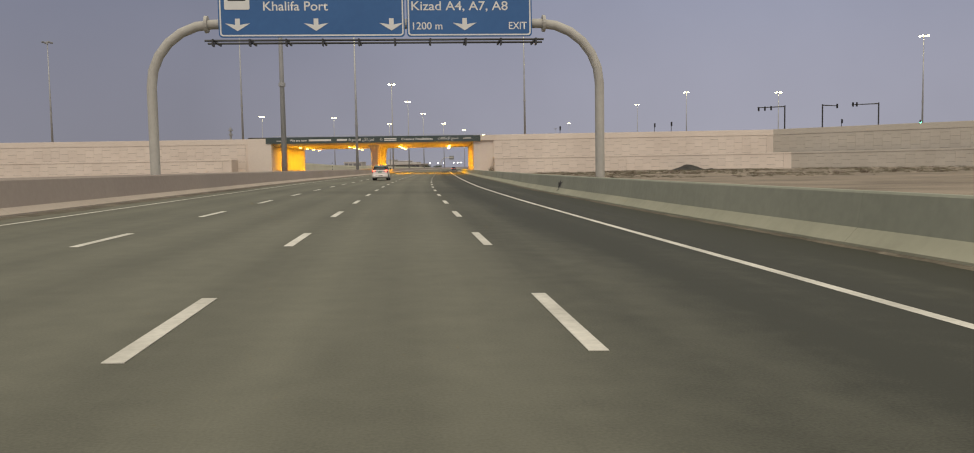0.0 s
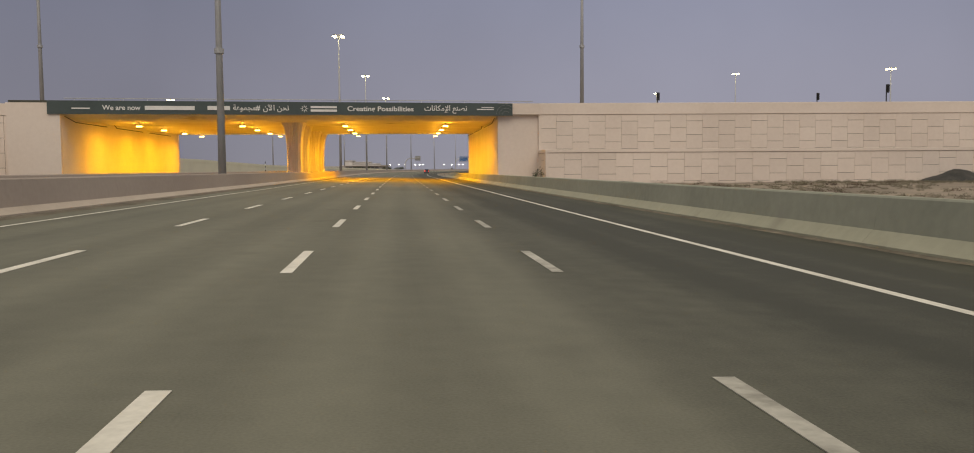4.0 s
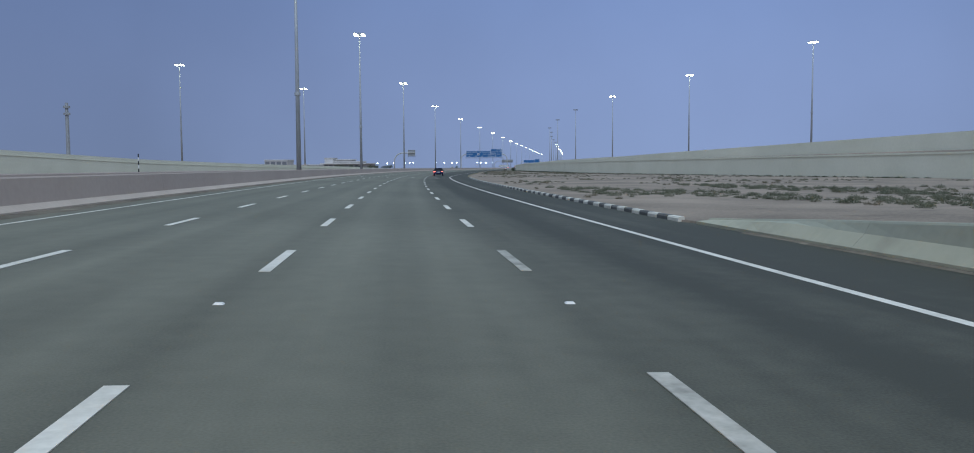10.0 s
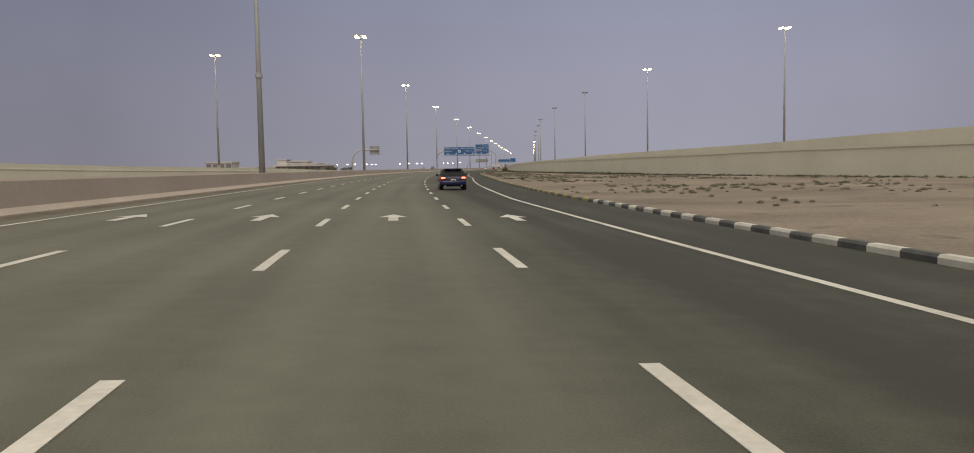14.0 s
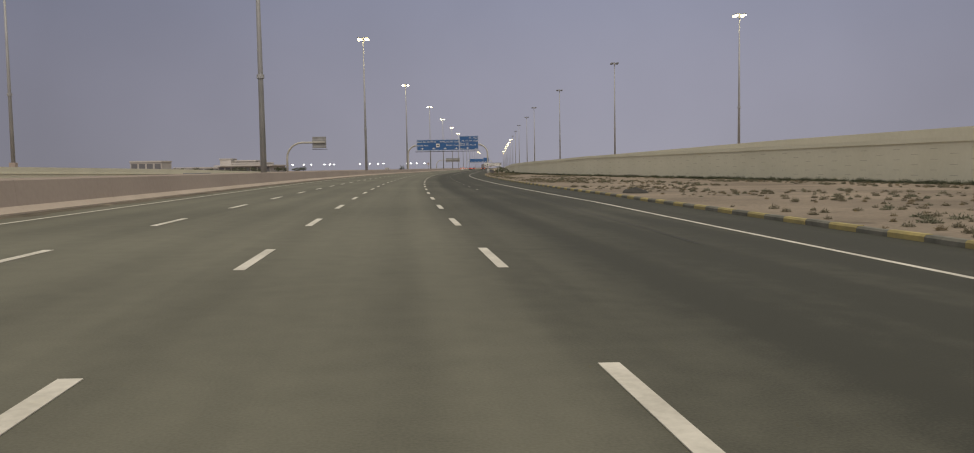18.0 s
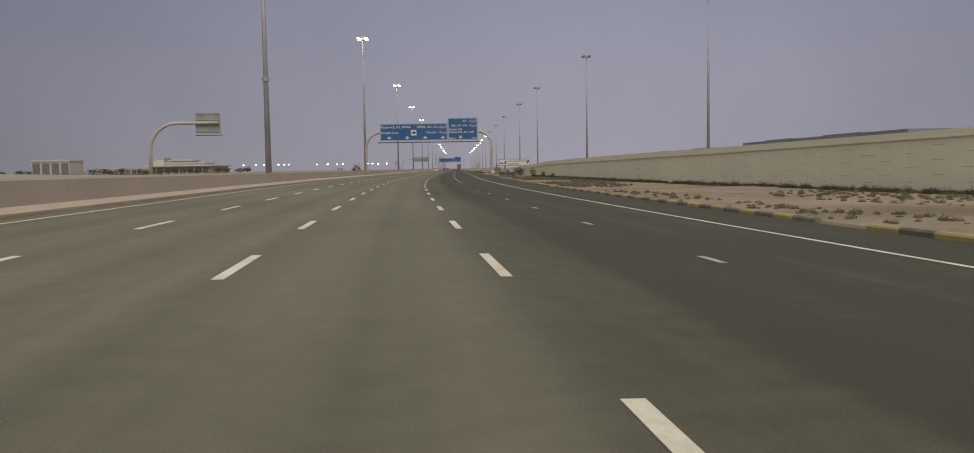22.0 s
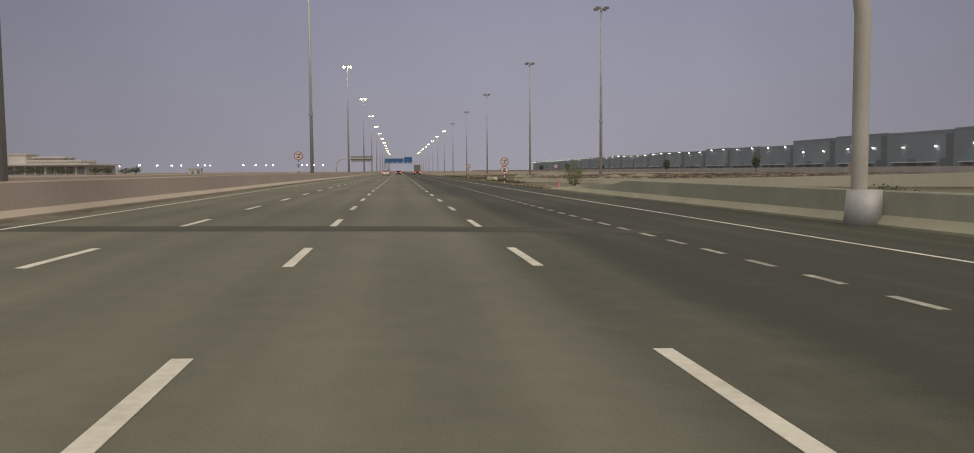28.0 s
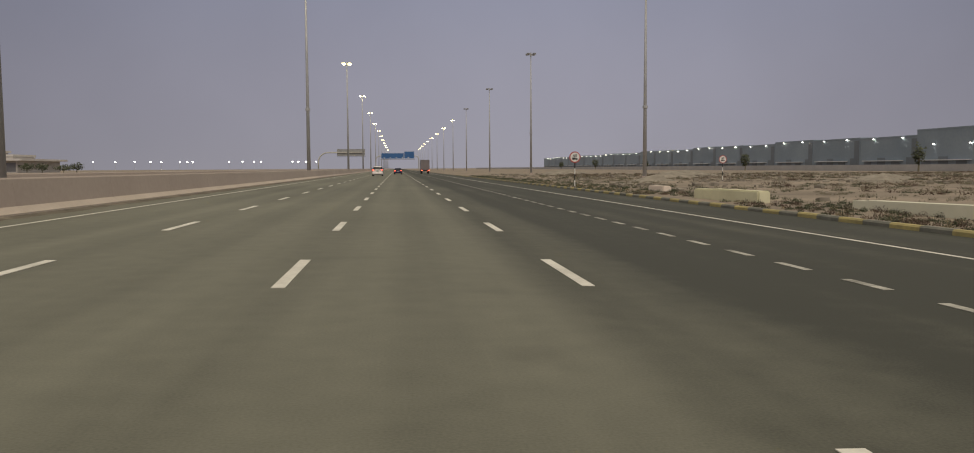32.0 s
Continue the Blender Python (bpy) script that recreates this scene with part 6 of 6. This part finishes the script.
def shrub(label, s, u, h, w, mat_=LEAF, trunk=False, round_=False):
    root = thing("shrub", label, "shrub", m=at(s, u, -0.25 - sink(s, u - lerp(KERB_U, s))))
    for _ in range(5):
        a = rng.uniform(0, 6.28)
        b = bmesh.new()
        tube(b, [(0, 0, -0.1), (0.12 * w * math.cos(a), 0.12 * w * math.sin(a), h * 0.35), (0.32 * w * math.cos(a), 0.32 * w * math.sin(a), h * 0.72)], [0.035, 0.025, 0.01], 5)
        part("stem", b, SCRUB, root)
    b = bmesh.new()
    n = int(520 * max(0.5, w * h * 0.5))
    for _ in range(n):
        d = Vector((rng.gauss(0, 1), rng.gauss(0, 1), rng.gauss(0, 1))).normalized() * rng.uniform(0.45, 1.0) ** (0.5 if round_ else 0.8)
        p = Vector((d.x * w / 2, d.y * w / 2, h * 0.55 + d.z * h * 0.45))
        if not round_:
            p *= 1 + 0.35 * noise.noise(p * 2.2 + Vector((s, u, 0)))
        t = Vector((rng.gauss(0, 1), rng.gauss(0, 1), rng.gauss(0, 1))).normalized() * 0.07
        q = t.orthogonal().normalized() * 0.035
        b.faces.new([b.verts.new(c) for c in (p - t, p + q, p + t, p - q)])
    part("crown", b, mat_, root)
    return root


shrub("tall straggly dry shrub at the end of the barrier", 789.6, 19.2, 2.6, 2.1, DRY_LEAF)
shrub("grey-green tuft of scrub close behind the kerb", 459.9, 15.5, 0.45, 0.7, SAGE)
shrub("grey-green bush behind the guard rail", 716, 19.5, 1.9, 2.0)
shrub("grey-green bush behind the guard rail", 708, 19.3, 1.4, 1.6)
shrub("grey-green bush behind the sign of the truck stop", 697, 20.5, 1.5, 1.2)
shrub("small clipped round bush below the wall", 685, 20.9, 0.95, 0.55, round_=True)
shrub("small clipped round bush below the wall", 682, 22.0, 0.65, 0.55, round_=True)
shrub("dry bush behind the speed sign post", 810.2, 15.6, 1.1, 1.2, STRAW)
shrub("grey-green bush growing at the foot of the abutment", 193.3, 16.3, 1.6, 1.3)
shrub("low bush beyond the barrier wall", 734.5, 18.6, 1.35, 1.2)
shrub("low bush beyond the barrier wall", 733.2, 18.5, 1.2, 1.1)
shrub("low bush beyond the barrier wall", 732.0, 18.4, 1.15, 1.0)
shrub("dark shrub behind the median", 713, -10.8, 2.7, 1.9)


def tree(s, u, h, w):
    root = thing("tree", "dusty dark green tree far across the desert", "tree", "far trees", at(s, u, -0.1))
    b = bmesh.new()
    tube(b, [(0, 0, -0.3), (0.1, 0, h * 0.4), (0, 0.1, h * 0.8)], [0.28, 0.18, 0.06], 7)
    for k in range(5):
        a = k * 1.256
        tube(b, [(0, 0, h * 0.35), (w * 0.3 * math.cos(a), w * 0.3 * math.sin(a), h * 0.7)], [0.1, 0.03], 5)
    part("trunk", b, SCRUB, root)
    b = bmesh.new()
    for _ in range(260):
        d = Vector((rng.gauss(0, 1), rng.gauss(0, 1), rng.gauss(0, 1))).normalized() * rng.uniform(0.4, 1)
        p = Vector((d.x * w / 2, d.y * w / 2, h * 0.62 + d.z * h * 0.38))
        p *= 1 + 0.3 * noise.noise(p * 0.7 + Vector((s, u, 0)))
        t = Vector((rng.gauss(0, 1), rng.gauss(0, 1), rng.gauss(0, 1))).normalized() * 0.45
        q = t.orthogonal().normalized() * 0.25
        b.faces.new([b.verts.new(c) for c in (p - t, p + q, p + t, p - q)])
    part("crown", b, LEAF, root)


scatter("hedge", "low dark hedge across the desert below the far buildings", LEAF,
        clumps(110, 918, 940, lambda s: rng.uniform(-176, -118), 3.0, 7.0, -1))
for k_ in range(30):
    tree(1228 + 2.0 * k_ + rng.uniform(-8, 8), -420 + k_ * 8.6 + rng.uniform(-3, 3), rng.uniform(3.6, 6.0), rng.uniform(8, 12))
for k_ in range(5):
    tree(1020 + k_ * 120 + rng.uniform(-10, 10), 140 + rng.uniform(-8, 8), rng.uniform(4.5, 7), rng.uniform(3.5, 5))

# wind-blown grit along the barriers and kerbs


def drift(name, foot, side, s0, s1, wide):
    b, rows = bmesh.new(), []
    for s in np.arange(s0, s1, 0.8):
        s = float(s)
        w = wide * (0.55 + 0.9 * abs(noise.noise((s * 0.23, foot(s), 4.0))) + 0.5 * noise.noise((s * 1.3, 2.0, 1.0)))
        u0, u1, u2 = foot(s), foot(s) - side * w * 0.5, foot(s) - side * w
        rows.append([b.verts.new(rp(s, u0, road_z(u0, s) + 0.035)), b.verts.new(rp(s, u1, road_z(u1, s) + 0.018)), b.verts.new(rp(s, u2, road_z(u2, s) + 0.003))])
    for p, q in zip(rows, rows[1:]):
        for k in (0, 1):
            b.faces.new((p[k], p[k + 1], q[k + 1], q[k]))
    tagged(part(name, b, GRIT, smooth=True), "thin drift of dark grit and sand along the road edge", "grit", kind="stuff")


drift("grit_drift", lambda s: -8.69, -1, -38, 1000, 0.62)
drift("grit_drift", lambda s: verge_u(s) + 0.01, 1, -38, 276, 0.22)
drift("grit_drift", lambda s: lerp(((757, 15.28), (782, 15.02)), s), 1, 757, 783, 0.7)


def shred(label, s, u, length, turn, mat_, w=0.16, h=0.12):
    """A torn strip of tread that lies curled on the sand."""
    b, n = bmesh.new(), 16
    rows = []
    for i in range(n):
        y = length * i / (n - 1)
        c, lift = w * 1.5 * noise.noise((i * 0.35, s, 1.0)), h * (0.5 + 0.8 * abs(noise.noise((i * 0.5, s, 7.0))))
        k = w * (0.6 + 0.5 * abs(noise.noise((i * 0.8, s, 3.0)))) * (0.4 if i in (0, n - 1) else 1.0)
        rows.append([b.verts.new((c + a * k, y, z)) for a, z in ((-1, -0.05), (-0.5, lift), (0.4, lift * 0.8), (1, -0.05))])
    for p, q in zip(rows, rows[1:]):
        for k in range(3):
            b.faces.new((p[k], p[k + 1], q[k + 1], q[k]))
    ob = tagged(part("tyre_shred" if mat_ is BLACK else "plastic_scrap", b, mat_, smooth=True), label, "debris", "roadside debris")
    ob.matrix_basis = at(s, u, field_z(s, u - lerp(KERB_U, s)), turn)


shred("long black strip of torn tyre tread on the sand", 451.5, 15.45, 5.6, 2, BLACK, 0.10, 0.06)
shred("short black strip of torn tyre tread by the kerb", 468.6, 15.05, 2.0, 14, BLACK, 0.16, 0.16)
shred("short black strip of torn tyre tread by the kerb", 606.0, 15.2, 1.5, -20, BLACK, 0.15, 0.12)
shred("scrap of faded red plastic on the sand", 280.9, 12.4, 0.7, 70, FADED_RED, 0.14, 0.10)
# scuff on the barrier
b = bmesh.new()
for y_, z_, r_ in ((0.10, 0.58, 0.17), (0.45, 0.50, 0.19), (0.15, 0.24, 0.10), (-0.15, 0.60, 0.08), (-0.4, 0.64, 0.06), (0.75, 0.60, 0.06)):
    ring_ = []
    for k_ in range(14):
        a_, q_ = 2 * math.pi * k_ / 14, r_ * rng.uniform(0.65, 1.15)
        zz_ = z_ + q_ * math.sin(a_)
        ring_.append(b.verts.new(at(46.0 + y_ + q_ * 1.25 * math.cos(a_), verge_u(46) + (0.26 + 0.10 * (zz_ - 0.34) / 0.65 if zz_ > 0.34 else zz_ - 0.08) - 0.008, road_z(verge_u(46)) + zz_).translation))
    b.faces.new(ring_)
tagged(part("tyre_scuff", b, BLACK), "black tyre scuff on the painted barrier", "scuff", kind="structure")
# ---- pieces: lane dashes, arrows, studs, kerb stones, wall panels ----
P_DASH = 9.012
far_b = bmesh.new()
for lane_, off_ in ((-3.62, 6.15), (0.0, 6.17), (3.66, 6.35)):
    for k_ in range(-3, 190):
        s_ = off_ + P_DASH * k_
        s_ += lerp(((420, 0.0), (515, 0.4), (620, 0.25), (720, 0.1)), s_)
        u_ = lane_ + lerp(SHIFT if lane_ < 3 else SHIFT_R, s_)
        if s_ < 890:
            shared("lane_dash", DASH_WORN if (u_ > 3 and 95 < s_ < 270) else DASH, road, dash_at(s_, u_))
        else:
            box(far_b, -0.08, 0.08, 0, 3.0, 0, 0.007, dash_at(s_, u_))
tagged(part("far_dashes", far_b, PAINT, road), kind="stuff")
short_b = bmesh.new()
for k_ in range(14):
    box(short_b, -0.07, 0.07, 0, 1.0, 0, 0.006, dash_at(512.7 + 9.04 * k_, 7.2 + lerp(SHIFT, 512.7 + 9.04 * k_)))
for s_ in [639.3 + 2.083 * k_ for k_ in range(36)] + [714.3 + 2.0595 * k_ for k_ in range(240)]:
    u_ = 7.36 + 0.9 * lerp(SHIFT, s_)
    if s_ < 890:
        shared("short_dash", DASH_SHORT, road, dash_at(s_, u_))
    else:
        box(short_b, -0.075, 0.075, 0, 1.0, 0, 0.006, dash_at(s_, u_))
tagged(part("far_short_dashes", short_b, WORN, road), kind="stuff")
for u_ in (-5.6, -1.95, 1.67, 5.15):
    b = bmesh.new()
    vs = [b.verts.new((x, y, 0.008)) for x, y in ((-0.14, 0), (0.14, 0), (0.14, 1.7), (0.42, 1.7), (0, 3.2), (-0.42, 1.7), (-0.14, 1.7))]
    b.faces.new(vs)
    ar = part("lane_arrow", b, PAINT, road)
    ar.matrix_basis = dash_at(377.8, u_)
b = bmesh.new()
tmp = [(-0.055, -0.05), (0.055, -0.05), (0.055, 0.05), (-0.055, 0.05)]
lo_, hi_ = [b.verts.new((x, y, 0)) for x, y in tmp], [b.verts.new((x * 0.7, y * 0.6, 0.018)) for x, y in tmp]
b.faces.new(hi_)
for k_ in range(4):
    b.faces.new((lo_[k_], lo_[(k_ + 1) % 4], hi_[(k_ + 1) % 4], hi_[k_]))
stud = part("road_stud", b, WHITE)
stud_me = stud.data
bpy.data.objects.remove(stud)
for u_ in (-3.72, -0.06, 3.6):
    for s_ in (228.6, 264.8, 337.0):
        shared("road_stud", stud_me, road, dash_at(s_, u_))


def stone_mesh(length, mat_):
    b = bmesh.new()
    sec = ((0, -0.3), (0, 0.10), (0.04, 0.15), (0.20, 0.15), (0.20, -0.3))
    a, e = [b.verts.new((x, 0, z)) for x, z in sec], [b.verts.new((x, length - 0.012, z)) for x, z in sec]
    b.faces.new(a), b.faces.new(e[::-1])
    for i in range(5):
        b.faces.new((a[i], a[(i + 1) % 5], e[(i + 1) % 5], e[i]))
    ob = part("kerb_stone", b, mat_)
    me = ob.data
    bpy.data.objects.remove(ob)
    return me


STONES = {(l_, n_): stone_mesh(l_, m_) for l_ in (1.0, 1.35) for n_, m_ in (("w", KERB_WHITE), ("k", KERB_BLACK), ("y", KERB_YELLOW), ("g", KERB_GREY))}


def kerb(s0, s1, l, pair, label, skip=()):
    root = thing("kerb", label, "kerb", kind="structure")
    s, k = s0, 0
    while s < s1:
        u = lerp(KERB_U, s)
        turn = -math.degrees(math.atan2(lerp(KERB_U, s + l) - u, l))
        if not any(a < s < e for a, e in skip):
            shared("kerb_stone", STONES[(l, pair[k % 2])], root, at(s, u + rng.uniform(-0.015, 0.015), road_z(u) + rng.uniform(-0.012, 0.008), turn + rng.uniform(-0.5, 0.5)))
        s += l
        k += 1
    return root


kerb(280, 392, 1.0, "wk", "black and white painted kerb stones at the edge of the road", ((361.5, 364),))
kerb(392, 684, 1.35, "yg", "yellow and black painted kerb stones at the edge of the road", ((573, 576), (622, 624)))
kerb(782.3, 1000, 1.35, "yg", "faded yellow and black kerb stones at the edge of the road", ((800.5, 803),))

for root_, m_, length_, z0_, z1_, paint_ in PANEL_JOBS:
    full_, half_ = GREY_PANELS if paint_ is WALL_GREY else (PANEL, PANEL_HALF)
    rest = bmesh.new()
    n_ = int(length_ / PW)
    count = 0
    for c_ in range(n_ + 1):
        x_ = (c_ + 0.5) * PW
        if x_ + PW / 2 > length_ + 0.01:
            continue
        z_ = z1_ - (PH / 2 if c_ % 2 else PH)
        if c_ % 2 == 0:
            shared("wall_panel", full_, root_, m_ @ Matrix.Translation((x_, 0, z1_ - PH / 2)))
            z_ = z1_ - PH
        else:
            shared("wall_panel", half_, root_, m_ @ Matrix.Translation((x_, 0, z1_ - PH / 4)))
            z_ = z1_ - PH / 2
        while z_ > z0_ - 0.2:
            shared("wall_panel", full_, root_, m_ @ Matrix.Translation((x_, 0, z_ - PH / 2)))
            z_ -= PH
    x_, last_ = n_ * PW, length_ - 0.16
    if last_ - x_ > 0.12:
        box(rest, x_ + 0.03, last_, -0.06, 0.0, z0_ - 0.2, z1_ - 0.01, m_)
        part("wall_panel", rest, paint_, root_)
    else:
        rest.free()

# courses of the long ramp wall
course = bmesh.new()
for c_ in range(int((700 - 470) / 2.0)):
    s_ = 470 + 2.0 * c_
    u0_, u1_ = lerp(RAMP_U, s_), lerp(RAMP_U, s_ + 2.0)
    z_ = low_top(s_) - 0.72 - (0.38 if c_ % 2 else 0.0)
    while z_ > -0.1:
        v_ = [rp(s_ + 0.35, u0_ - 0.006, z_), rp(s_ + 1.75, u1_ - 0.006, z_), rp(s_ + 1.75, u1_ - 0.006, z_ - 0.02), rp(s_ + 0.35, u0_ - 0.006, z_ - 0.02)]
        course.faces.new([course.verts.new(p) for p in v_])
        z_ -= 0.76
tagged(part("panel_joints", course, JOINT_PALE, ramp_wall), kind="stuff")
